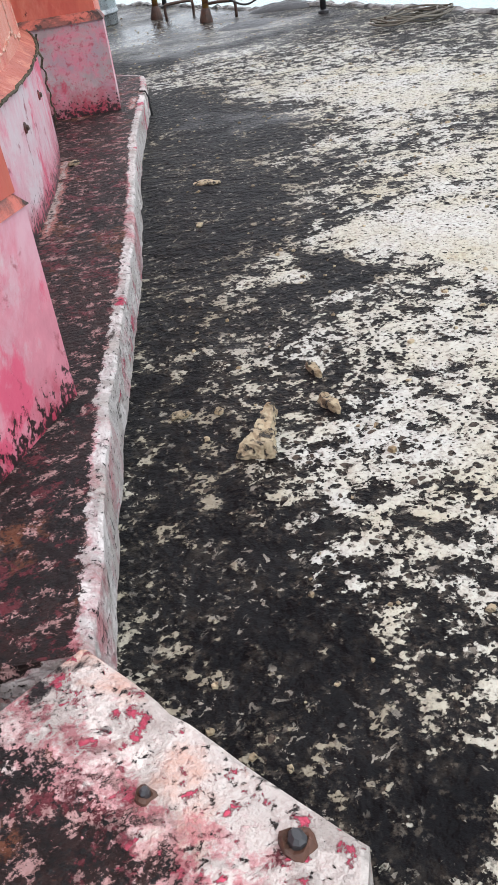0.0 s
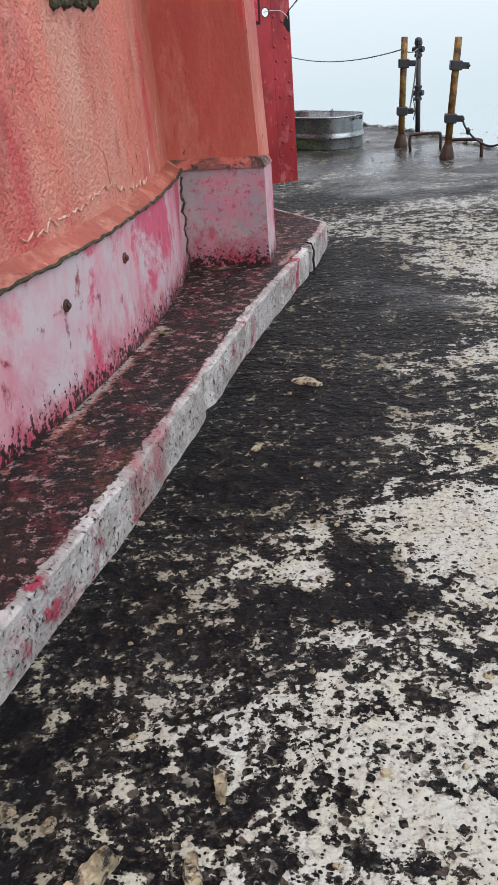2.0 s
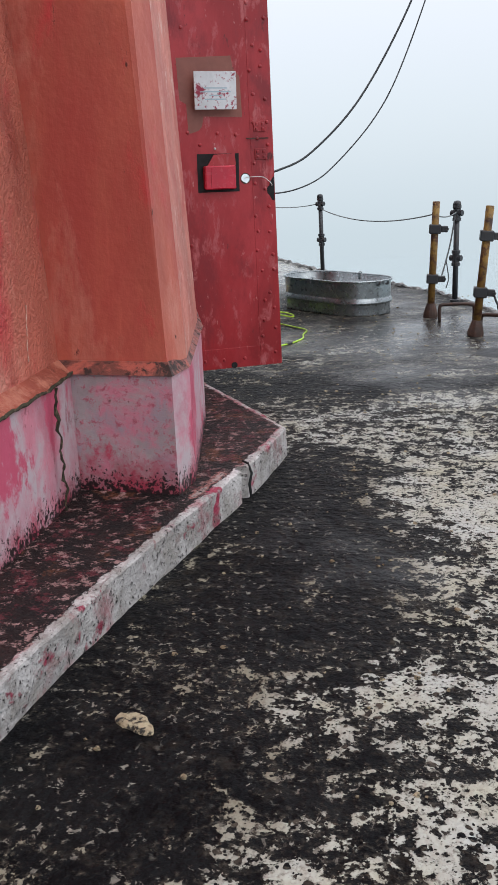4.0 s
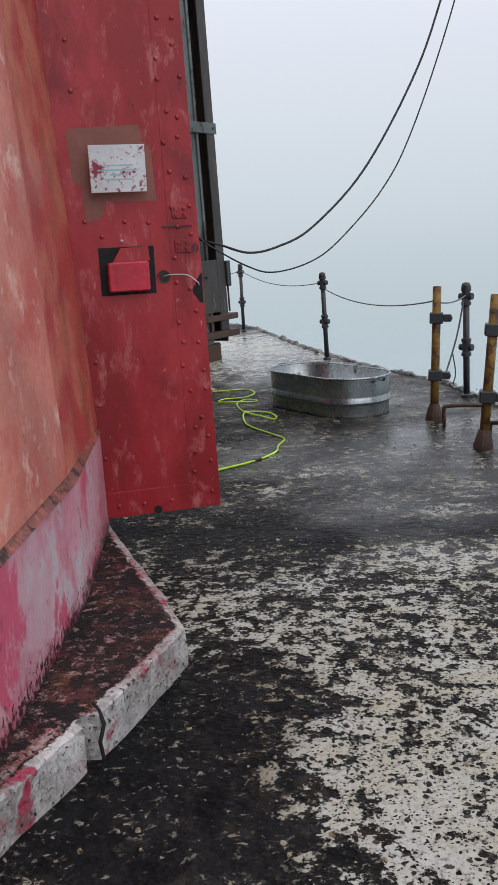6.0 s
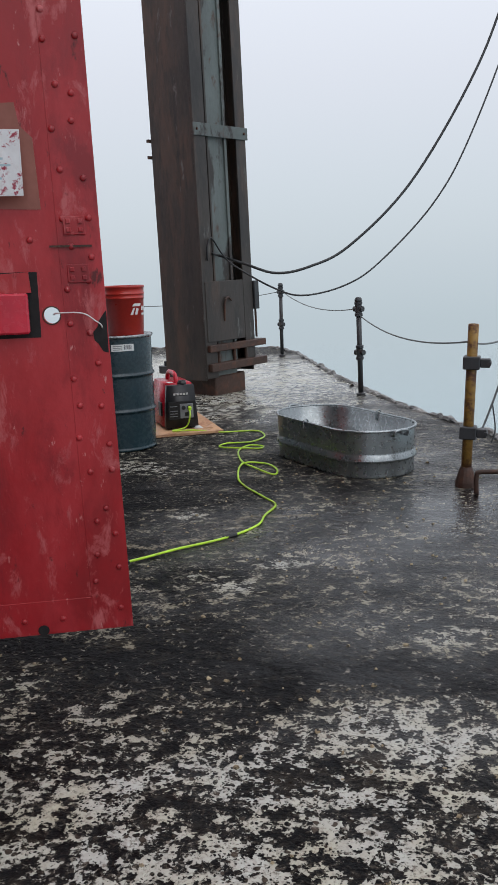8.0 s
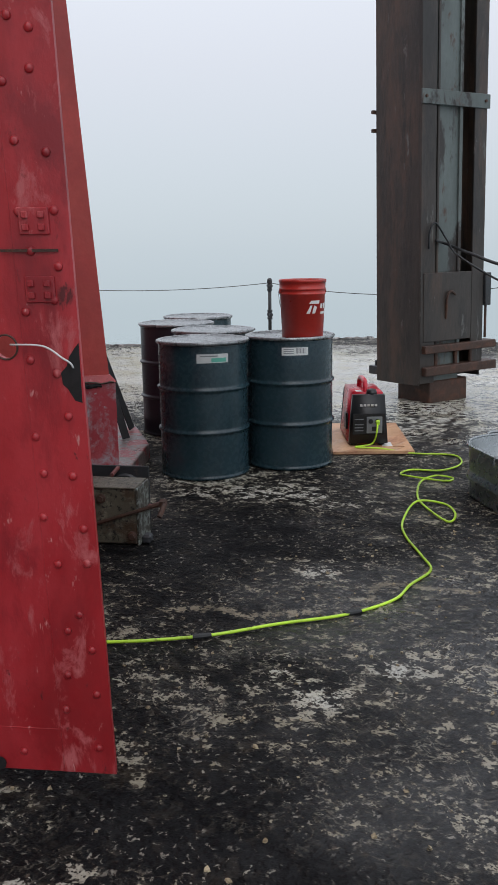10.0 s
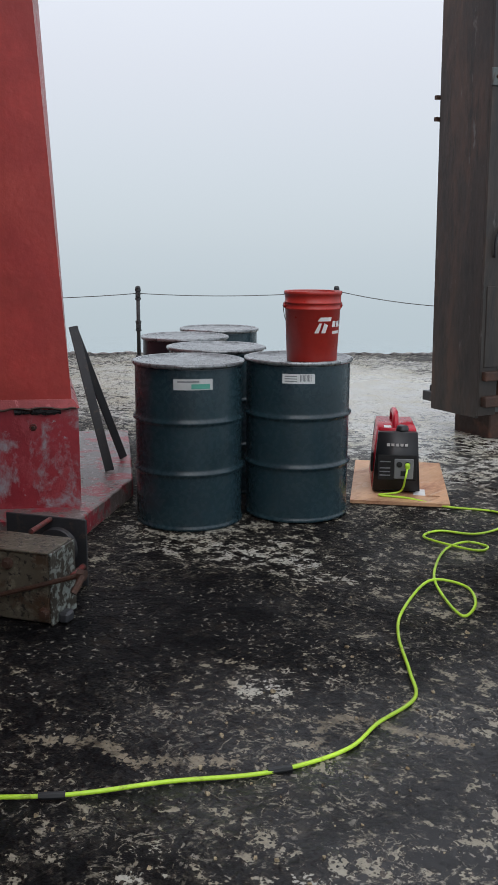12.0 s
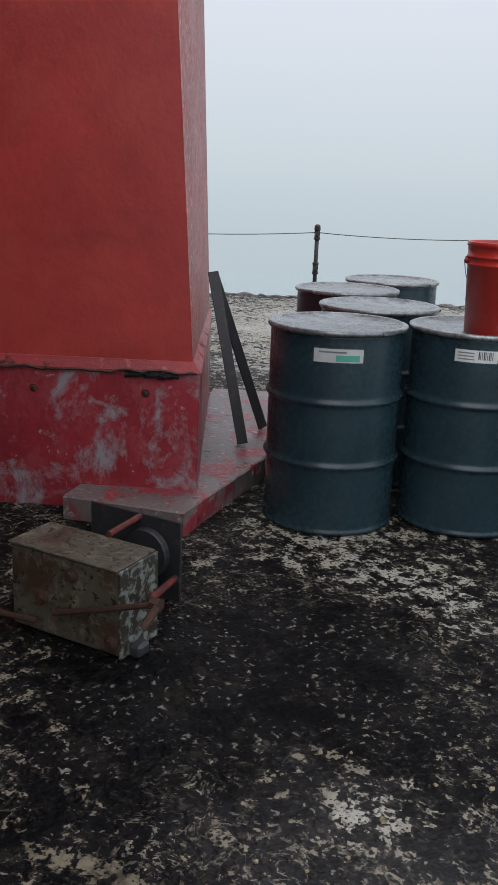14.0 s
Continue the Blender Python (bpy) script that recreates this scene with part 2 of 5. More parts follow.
m_rim_steel = mat("bare_drum_ring", (0.30, 0.32, 0.33), [((0.14, 0.15, 0.155), 14, 0.55, 0.06, None)], rough=0.3, metal=0.6, bump=0.1)
m_white = mat("white_label_paper", (0.72, 0.74, 0.73), rough=0.5, bump=0)
m_green = mat("green_label_print", (0.12, 0.5, 0.38), rough=0.5, bump=0)
m_ink = mat("dark_print", (0.04, 0.05, 0.07), rough=0.5, bump=0)
m_blueink = mat("faded_blue_print", (0.36, 0.50, 0.56), rough=0.5, bump=0)
m_sign = mat("peeling_white_sign", (0.66, 0.70, 0.72), [((0.28, 0.02, 0.05), 34, 0.59, 0.02, None), ((0.28, 0.02, 0.05), 12, 0.60, 0.02, None)], rough=0.4, bump=0.2)
m_bucket = mat("red_bucket_plastic", (0.42, 0.03, 0.022), rough=0.35, bump=0.08)
m_silver = mat("pale_print", (0.62, 0.6, 0.58), rough=0.4, bump=0)
m_wood = mat("raw_plywood", (0.58, 0.34, 0.19), [((0.30, 0.13, 0.07), 7, 0.58, 0.08, None), ((0.62, 0.48, 0.36), 6, 0.64, 0.05, None)], rough=0.5, bump=0.25, stretch=(1, 0.35, 1))
m_wood_edge = mat("wet_plywood_edge", (0.16, 0.07, 0.04), rough=0.6)
m_gen_red = mat("generator_red_plastic", (0.50, 0.012, 0.03), rough=0.3, bump=0.04)
m_gen_black = mat("generator_black_plastic", (0.014, 0.015, 0.017), rough=0.4, bump=0.08)
m_panel = mat("grey_panel", (0.2, 0.21, 0.22), rough=0.4, bump=0)
m_cord = mat("lime_extension_cord", (0.50, 0.80, 0.05), [((0.25, 0.36, 0.03), 12, 0.62, 0.04, None)], rough=0.35, bump=0.05)
m_cable = mat("black_cable", (0.018, 0.02, 0.022), rough=0.5, bump=0)
m_wire = mat("steel_wire_rope", (0.13, 0.14, 0.14), rough=0.5, bump=0)
m_yellow = mat("worn_yellow_post_paint", (0.30, 0.17, 0.035), [((0.09, 0.035, 0.018), 13, 0.53, 0.06, 0.7), ((0.04, 0.02, 0.015), 5, 0.60, 0.06, 0.7)], rough=0.55, bump=0.4)
m_rust = mat("dark_rust", (0.055, 0.028, 0.019), [((0.10, 0.04, 0.022), 9, 0.58, 0.08, None)], rough=0.6, bump=0.5)
m_col = mat("rusty_dark_steel_column", (0.042, 0.034, 0.029), [((0.075, 0.046, 0.032), 2.6, 0.54, 0.06, None), ((0.020, 0.018, 0.017), 4, 0.56, 0.06, None), ((0.11, 0.11, 0.10), 9, 0.64, 0.03, None)], rough=0.5, bump=0.4, bump_scale=20, stretch=(1, 1, 0.25))
m_col_web = mat("grey_green_peeling_steel", (0.10, 0.12, 0.115), [((0.03, 0.026, 0.024), 2.6, 0.53, 0.03, 0.6), ((0.07, 0.04, 0.028), 6, 0.60, 0.04, 0.6)], rough=0.45, bump=0.4, bump_scale=25, stretch=(1, 1, 0.45))
m_block = mat("grimy_painted_steel_box", (0.095, 0.085, 0.060), [((0.19, 0.175, 0.13), 14, 0.57, 0.05, None), ((0.06, 0.035, 0.02), 7, 0.57, 0.05, None), ((0.014, 0.012, 0.010), 34, 0.57, 0.03, None)], rough=0.55, bump=0.6)
m_block_end = mat("peeling_pale_green_paint", (0.20, 0.225, 0.205), [((0.035, 0.03, 0.022), 30, 0.48, 0.03, None)], rough=0.5, bump=0.5)
m_rubble = mat("pitted_cream_rubble", (0.44, 0.365, 0.235), [((0.30, 0.22, 0.12), 12, 0.56, 0.05, None), ((0.04, 0.035, 0.028), 55, 0.555, 0.03, 0.8)], rough=0.75, bump=1.0, bump_scale=60, bump_dist=0.012)
m_rod = mat("red_rusted_rod", (0.16, 0.022, 0.018), [((0.05, 0.02, 0.016), 14, 0.5, 0.06, None)], rough=0.6)
m_rope = mat("weathered_rope", (0.13, 0.12, 0.095), rough=0.8, bump=0.4)
m_mound = mat("wet_black_mat", (0.02, 0.02, 0.022), rough=0.45, bump=0.7)


def ground_mat():
    m = bpy.data.materials.new("tarred_deck_with_peeling_white_paint")
    m.use_nodes = True
    n, l = m.node_tree.nodes, m.node_tree.links
    b = n["Principled BSDF"]
    geo = n.new("ShaderNodeNewGeometry")
    att = n.new("ShaderNodeAttribute")
    att.attribute_name = "paint_left"
    def noise_at(scale, detail=8.0, rgh=0.6, warp=0.0):
        t = n.new("ShaderNodeTexNoise")
        t.inputs["Scale"].default_value, t.inputs["Detail"].default_value = scale, detail
        t.inputs["Roughness"].default_value, t.inputs["Distortion"].default_value = rgh, warp
        l.new(geo.outputs["Position"], t.inputs["Vector"])
        return t.outputs["Fac"]
    def ma(op, a, c, d=0.0):
        x = n.new("ShaderNodeMath")
        x.operation = op
        for i, val in enumerate((a, c, d)):
            if isinstance(val, (int, float)):
                x.inputs[i].default_value = val
            else:
                l.new(val, x.inputs[i])
        return x.outputs[0]
    def ranged(src, lo, hi, a=0.0, c=1.0):
        r = n.new("ShaderNodeMapRange")
        for i, val in enumerate((lo, hi, a, c)):
            r.inputs[i + 1].default_value = val
        l.new(src, r.inputs[0])
        return r.outputs[0]
    def blend(fac, a, c):
        x = n.new("ShaderNodeMix")
        x.data_type = "RGBA"
        l.new(fac, x.inputs[0])
        for slot, val in ((6, a), (7, c)):
            if isinstance(val, tuple):
                x.inputs[slot].default_value = (*val, 1)
            else:
                l.new(val, x.inputs[slot])
        return x.outputs[2]
    # flakes: coarse islands, finer chips, pits
    left = att.outputs["Fac"]
    isl = noise_at(15.0, 6.0, 0.62, 0.15)
    chip = noise_at(62.0, 5.0, 0.62, 0.1)
    big = noise_at(2.6, 5.0, 0.6, 0.3)
    field = ma("ADD", ma("MULTIPLY_ADD", isl, 0.85, ma("MULTIPLY", chip, 0.42)), ma("MULTIPLY", big, 0.42))
    field = ma("ADD", field, ma("MULTIPLY_ADD", left, 0.95, -0.475))
    white = ranged(field, 0.872, 0.890)
    def pits(scale, most):
        v = n.new("ShaderNodeTexVoronoi")
        v.inputs["Scale"].default_value = scale
        t = n.new("ShaderNodeTexNoise")
        t.inputs["Scale"].default_value, t.inputs["Detail"].default_value = 24.0, 2.0
        l.new(geo.outputs["Position"], t.inputs["Vector"])
        bend = n.new("ShaderNodeVectorMath")
        bend.operation = "MULTIPLY_ADD"
        l.new(t.outputs["Color"], bend.inputs[0])
        bend.inputs[1].default_value = (0.03, 0.03, 0.03)
        l.new(geo.outputs["Position"], bend.inputs[2])
        l.new(bend.outputs[0], v.inputs["Vector"])
        c = n.new("ShaderNodeSeparateColor")
        l.new(v.outputs["Color"], c.inputs[0])
        size = ma("MULTIPLY", ma("POWER", c.outputs[0], 1.4), ranged(left, 0.78, 0.46, most * 0.55, most))
        edge = ma("MULTIPLY_ADD", noise_at(120.0, 3.0, 0.6), 0.22, v.outputs["Distance"])
        return ranged(ma("SUBTRACT", edge, size), 0.08, 0.14, 1.0, 0.0), c.outputs[1]
    pit, pit_tone = pits(44.0, 0.54)
    speck, _ = pits(95.0, 0.50)
    white = ma("MULTIPLY", white, ma("MULTIPLY", ma("SUBTRACT", 1.0, pit), ma("SUBTRACT", 1.0, speck)))
    tar = blend(ranged(noise_at(5.0), 0.4, 0.65), (0.0026, 0.0026, 0.0033), (0.0095, 0.0093, 0.0098))
    tar = blend(ranged(noise_at(13.0, 8.0, 0.7, 0.4), 0.54, 0.66), tar, (0.022, 0.019, 0.016))
    tar = blend(ranged(noise_at(2.7, 7.0, 0.65), 0.60, 0.74), tar, (0.032, 0.024, 0.016))
    tar = blend(ranged(noise_at(110.0, 4.0, 0.7), 0.62, 0.76), tar, (0.035, 0.034, 0.033))
    pale = blend(ranged(noise_at(3.6), 0.40, 0.75), (0.50, 0.505, 0.465), (0.43, 0.40, 0.28))
    pale = blend(ranged(left, 0.52, 0.44), pale, (0.26, 0.235, 0.175))
    pale = blend(ranged(noise_at(70.0, 6.0, 0.7), 0.52, 0.66), pale, (0.17, 0.155, 0.13))
    # scuffed remains of paint round the flakes, worn thin
    scuff = ma("MULTIPLY", ranged(field, 0.77, 0.88), ranged(noise_at(85.0, 6.0, 0.72), 0.50, 0.58))
    tar = blend(ma("MULTIPLY", scuff, 0.7), tar, (0.105, 0.090, 0.070))
    tar = blend(ma("MULTIPLY", ma("MULTIPLY", pit, ranged(field, 0.86, 0.90)), ranged(pit_tone, 0.45, 0.9)), tar, (0.075, 0.058, 0.045))
    grit = ma("MULTIPLY", ranged(noise_at(40.0, 5.0, 0.66, 0.5), 0.595, 0.615), ranged(noise_at(5.0, 5.0), 0.45, 0.54))
    tar = blend(ma("MULTIPLY", grit, ranged(noise_at(31.0, 2.0), 0.35, 0.65, 0.35, 1.0)), tar, (0.27, 0.25, 0.21))
    # thin pale runs, like veins, where the tar has cracked
    vein = ma("ABSOLUTE", ma("SUBTRACT", noise_at(8.0, 5.0, 0.6, 0.9), 0.5), 0.0)
    vein = ma("MULTIPLY", ranged(vein, 0.020, 0.006), ma("MULTIPLY", ranged(noise_at(2.2, 4.0), 0.47, 0.58), ranged(noise_at(55.0, 5.0, 0.7), 0.44, 0.56)))
    spot = n.new("ShaderNodeSeparateXYZ")
    l.new(geo.outputs["Position"], spot.inputs[0])
    vein = ma("MULTIPLY", vein, ranged(spot.outputs[1], 6.6, 8.2))
    tar = blend(ma("MULTIPLY", vein, ranged(left, 0.36, 0.44)), tar, (0.23, 0.21, 0.165))
    col = blend(white, tar, pale)
    sm = n.new("ShaderNodeAttribute")
    sm.attribute_name = "smear"
    run = ranged(ma("MULTIPLY_ADD", chip, 1.5, ma("MULTIPLY_ADD", isl, 0.7, ma("MULTIPLY", sm.outputs["Fac"], 0.66))), 1.42, 1.52)
    run = ma("MULTIPLY", run, ranged(sm.outputs["Fac"], 0.05, 0.25))
    run = ma("MULTIPLY", run, ranged(noise_at(9.0, 6.0, 0.7), 0.40, 0.56, 0.25, 0.9))
    col = blend(run, col, (0.25, 0.215, 0.155))
    l.new(col, b.inputs["Base Color"])
    wa = n.new("ShaderNodeAttribute")
    wa.attribute_name = "wetness"
    wet = ranged(ma("ADD", wa.outputs["Fac"], noise_at(1.3, 5.0, 0.6)), 0.75, 1.15)
    rg = ma("MULTIPLY_ADD", wet, -0.38, 0.55)
    l.new(ma("ADD", rg, ma("MULTIPLY", white, 0.08)), b.inputs["Roughness"])
    l.new(ma("MULTIPLY_ADD", wet, 0.44, 0.08), b.inputs["Specular IOR Level"])
    bp = n.new("ShaderNodeBump")
    bp.inputs["Distance"].default_value = 0.024
    l.new(ma("MULTIPLY_ADD", wet, -0.6, 0.85), bp.inputs["Strength"])
    l.new(ma("ADD", ma("MULTIPLY", white, 0.35), ma("ADD", noise_at(30.0, 5.0, 0.55), ma("MULTIPLY", noise_at(8.0), 1.3))), bp.inputs["Height"])
    l.new(bp.outputs[0], b.inputs["Normal"])
    return m


m_ground = ground_mat()


def water_mat():
    m = bpy.data.materials.new("grey_green_water_lost_in_fog")
    m.use_nodes = True
    n, l = m.node_tree.nodes, m.node_tree.links
    b, out = n["Principled BSDF"], n["Material Output"]
    b.inputs["Base Color"].default_value, b.inputs["Roughness"].default_value = (0.30, 0.42, 0.45, 1), 0.25
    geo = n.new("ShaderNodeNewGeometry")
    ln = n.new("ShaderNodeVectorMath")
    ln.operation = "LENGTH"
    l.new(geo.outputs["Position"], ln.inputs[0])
    # haze is imitated: the water turns transparent with distance
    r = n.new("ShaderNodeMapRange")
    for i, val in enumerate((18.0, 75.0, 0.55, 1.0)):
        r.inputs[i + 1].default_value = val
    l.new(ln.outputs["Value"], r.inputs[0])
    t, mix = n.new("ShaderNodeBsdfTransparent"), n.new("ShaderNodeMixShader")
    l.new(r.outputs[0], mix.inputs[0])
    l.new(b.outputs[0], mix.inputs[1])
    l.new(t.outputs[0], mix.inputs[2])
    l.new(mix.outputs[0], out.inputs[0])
    w = n.new("ShaderNodeTexNoise")
    w.inputs["Scale"].default_value = 1.2
    l.new(geo.outputs["Position"], w.inputs["Vector"])
    bp = n.new("ShaderNodeBump")
    bp.inputs["Distance"].default_value = 0.15
    l.new(w.outputs["Fac"], bp.inputs["Height"])
    l.new(bp.outputs[0], b.inputs["Normal"])
    return m


m_water = water_mat()

# ---------------------------------------------------------------- mesh helpers
def part(name, bm, material, parent=None, label="", smooth=False):
    me = bpy.data.meshes.new(name)
    bmesh.ops.recalc_face_normals(bm, faces=bm.faces)
    for f in bm.faces:
        f.smooth = smooth
    bm.to_mesh(me)
    bm.free()
    me.materials.append(material)
    ob = new(name, me)
    ob.parent = parent
    if label:
        ob["label"] = label
    return ob


def share(name, src, parent, m):
    """Another object on the mesh of src."""
    ob = new(name, src.data)
    ob.parent = parent
    ob.matrix_local = m
    return ob


def thing(name, m, label, category, group=""):
    ob = new(name)
    ob.matrix_world = m
    return tagged(ob, label, category, group)


def bevelled(bm, width, segments=1):
    if width:
        es = [e for e in bm.edges if len(e.link_faces) == 2 and e.calc_face_angle(0) > 0.5]
        bmesh.ops.bevel(bm, geom=es, offset=width, segments=segments, affect="EDGES", clamp_overlap=True)
    return bm


def box(x0, x1, y0, y1, z0, z1, bevel=0.0, m=None, into=None):
    bm = bmesh.new()
    bmesh.ops.create_cube(bm, size=1.0)
    for v in bm.verts:
        v.co = V((x0 + (v.co.x + 0.5) * (x1 - x0), y0 + (v.co.y + 0.5) * (y1 - y0), z0 + (v.co.z + 0.5) * (z1 - z0)))
    bevelled(bm, bevel)
    if m is not None:
        bmesh.ops.transform(bm, matrix=m, verts=bm.verts)
    return join(into, bm)


def join(into, bm):
    if into is None:
        return bm
    me = bpy.data.meshes.new("tmp")
    bm.to_mesh(me)
    bm.free()
    into.from_mesh(me)
    bpy.data.meshes.remove(me)
    return into


def prism(low, z0, z1, high=None, bevel=0.0, into=None):
    bm = bmesh.new()
    high = high or low
    a = [bm.verts.new((x, y, z0)) for x, y in low]
    b = [bm.verts.new((x, y, z1)) for x, y in high]
    bm.faces.new(a[::-1])
    bm.faces.new(b)
    for i in range(len(a)):
        j = (i + 1) % len(a)
        bm.faces.new((a[i], a[j], b[j], b[i]))
    bevelled(bm, bevel)
    return join(into, bm)


def lathe(profile, seg=32, closed=True, into=None, m=None):
    """Turns (radius, height) pairs round z."""
    bm = bmesh.new()
    rings = []
    for r, z in profile:
        rings.append([bm.verts.new((r * math.cos(2 * math.pi * i / seg), r * math.sin(2 * math.pi * i / seg), z)) for i in range(seg)])
    for a, b in zip(rings, rings[1:]):
        for i in range(seg):
            j = (i + 1) % seg
            bm.faces.new((a[i], a[j], b[j], b[i]))
    if closed:
        bm.faces.new(rings[0][::-1])
        bm.faces.new(rings[-1])
    if m is not None:
        bmesh.ops.transform(bm, matrix=m, verts=bm.verts)
    return join(into, bm)


def smooth_path(pts, steps=8):
    """Catmull-Rom through the points."""
    p = [V(q) for q in pts]
    p = [p[0] * 2 - p[1]] + p + [p[-1] * 2 - p[-2]]
    out = []
    for i in range(1, len(p) - 2):
        for k in range(steps):
            t = k / steps
            out.append(0.5 * (2 * p[i] + (p[i + 1] - p[i - 1]) * t + (2 * p[i - 1] - 5 * p[i] + 4 * p[i + 1] - p[i + 2]) * t * t + (3 * p[i] - p[i - 1] - 3 * p[i + 1] + p[i + 2]) * t ** 3))
    return out + [p[-2]]


def tube(pts, r, sides=8, into=None):
    bm = bmesh.new()
    pts = [V(p) for p in pts]
    up = V((0, 0, 1))
    rings = []
    for i, p in enumerate(pts):
        d = (pts[min(i + 1, len(pts) - 1)] - pts[max(i - 1, 0)]).normalized()
        if abs(d.dot(up)) > 0.95:
            up = V((1, 0, 0)) if abs(d.x) < 0.9 else V((0, 1, 0))
        s = d.cross(up).normalized()
        u = s.cross(d)
        up = u
        rings.append([bm.verts.new(p + (s * math.cos(2 * math.pi * k / sides) + u * math.sin(2 * math.pi * k / sides)) * r) for k in range(sides)])
    for a, b in zip(rings, rings[1:]):
        for k in range(sides):
            j = (k + 1) % sides
            bm.faces.new((a[k], a[j], b[j], b[k]))
    bm.faces.new(rings[0][::-1])
    bm.faces.new(rings[-1])
    return join(into, bm)


def sag(a, b, drop, n=14):
    a, b = V(a), V(b)
    return [a.lerp(b, i / n) - V((0, 0, 4 * drop * (i / n) * (1 - i / n))) for i in range(n + 1)]


def crumble(bm, amount, scale, seed=0.0):
    """Rough, worn surface: pushes the vertices about by noise."""
    for v in bm.verts:
        v.co += noise.noise_vector(v.co * scale + V((seed, seed * 0.7, 0))) * amount
    return bm


# ---------------------------------------------------------------- deck, water
DECK = [(-7.7, 14.8), (-3.75, 18.5), (-1.25, 18.6), (-0.65, 17.7), (0.52, 14.9), (1.46, 12.95), (2.28, 11.7), (2.66, 10.5), (3.0, 9.35), (3.48, 8.85), (3.95, 7.2), (4.2, 6.0), (4.6, 2.0), (4.2, -6.0), (-12, -6.0), (-14, 6.0)]
# patches where more (+) or less (-) of the white paint is left: x, y, radius, amount
WEAR_NEAR = [(0.70, 1.62, 0.24, -0.09), (0.74, 1.15, 0.22, -0.10), (1.20, 1.30, 0.26, 0.05), (0.98, 1.42, 0.12, 0.05), (1.36, 1.86, 0.30, 0.05), (1.80, 2.92, 0.26, 0.22), (1.98, 2.62, 0.28, 0.16), (1.58, 3.08, 0.12, 0.14), (1.42, 2.85, 0.075, -0.28), (1.39, 2.73, 0.09, -0.28), (1.50, 2.69, 0.06, -0.16),
             (1.315, 2.79, 0.045, 0.34), (1.27, 2.97, 0.06, 0.05), (1.22, 2.70, 0.07, -0.12), (1.15, 2.80, 0.06, 0.05), (1.08, 3.03, 0.12, -0.04), (0.80, 2.70, 0.26, -0.09), (1.08, 2.50, 0.22, -0.02), (1.52, 2.25, 0.30, 0.07), (1.02, 1.62, 0.2, 0.03), (0.74, 2.22, 0.16, -0.09), (0.80, 1.98, 0.14, -0.09), (1.75, 2.45, 0.22, 0.03)]
WEAR_MID = [(0.95, 3.3, 0.35, -0.06), (1.28, 3.22, 0.20, -0.06), (1.66, 3.58, 0.25, 0.03), (2.2, 3.45, 0.40, 0.11), (2.1, 4.35, 0.35, 0.07), (1.0, 3.75, 0.45, -0.07), (1.45, 3.75, 0.30, -0.05), (1.66, 4.08, 0.10, 0.11), (1.88, 4.22, 0.12, 0.09), (1.45, 4.5, 0.75, -0.08), (1.58, 5.05, 0.40, -0.12), (1.45, 5.55, 0.34, -0.14), (1.33, 5.02, 0.07, 0.14),
            (1.98, 4.6, 0.30, -0.05), (1.62, 5.95, 0.28, -0.10), (2.6, 5.0, 0.8, 0.12), (2.15, 6.3, 0.8, 0.05), (1.5, 7.6, 0.5, -0.05), (2.4, 7.8, 0.9, 0.015)]
# the broad pale pair beyond y 14 paints the wet deck's sheen as white
WEAR_SHEEN_FAR = [(0.1, 9.5, 0.42, -0.15), (-0.05, 9.1, 0.35, -0.08), (-0.5, 10.1, 0.5, 0.055), (0.15, 10.15, 0.35, 0.06), (-1.5, 14.5, 2.6, 0.17), (-4.5, 14.8, 2.6, 0.21), (0.76, 9.12, 0.09, 0.06), (0.7, 9.35, 0.25, 0.03), (0.25, 8.75, 0.4, -0.04), (1.09, 8.26, 0.09, 0.09), (1.30, 8.17, 0.10, 0.10), (1.43, 8.46, 0.12, 0.06)]


SMEARS = [[(1.42, 9.28), (1.20, 9.22), (1.05, 9.18), (1.03, 9.10), (1.10, 8.97)], [(0.42, 8.46), (0.53, 8.54), (0.61, 8.60), (0.73, 8.57), (0.84, 8.67), (0.97, 8.77)]]


SEAM = [(0.6, 7.45), (1.2, 7.345), (1.68, 7.375), (2.08, 7.47), (2.36, 7.6), (3.4, 7.9)]


SLAB_EDGE = [(1.22, 9.28), (1.55, 9.24), (1.95, 9.34), (2.4, 9.5), (2.9, 9.5)]  # a joint between two pours


def smear(x, y, lines=SMEARS, width=0.026):
    best = 9.0
    for line in lines:
        for (x0, y0), (x1, y1) in zip(line, line[1:]):
            t = max(0.0, min(1.0, ((x - x0) * (x1 - x0) + (y - y0) * (y1 - y0)) / ((x1 - x0) ** 2 + (y1 - y0) ** 2)))
            best = min(best, math.hypot(x - x0 - t * (x1 - x0), y - y0 - t * (y1 - y0)))
    return math.exp(-(best / width) ** 2)


def paint_left(x, y):
    a = 0.505 - 0.062 * min(1.0, max(0.0, (y - 6.4) / 2.0))
    for cx, cy, r, w in (*WEAR_NEAR, *WEAR_MID, *WEAR_SHEEN_FAR):
        a += w * math.exp(-(((x - cx) ** 2 + (y - cy) ** 2) / (r * r)) ** 1.3)
    return a - 0.22 * smear(x, y, [SEAM], 0.075) - 0.25 * smear(x, y, [SLAB_EDGE], 0.03)


def wetness(x, y):
    """Rain stands on the low ground towards the outer edge."""
    a = 0.12
    for cx, cy, r, w in ((0.3, 14.2, 2.6, 0.55), (-2.6, 15.0, 2.4, 0.5), (2.5, 9.6, 1.4, 0.45), (2.2, 7.6, 1.0, 0.25), (1.3, 8.9, 0.9, 0.2), (1.7, 5.0, 0.5, 0.18)):
        a += w * math.exp(-((x - cx) ** 2 + (y - cy) ** 2) / (r * r))
    return a


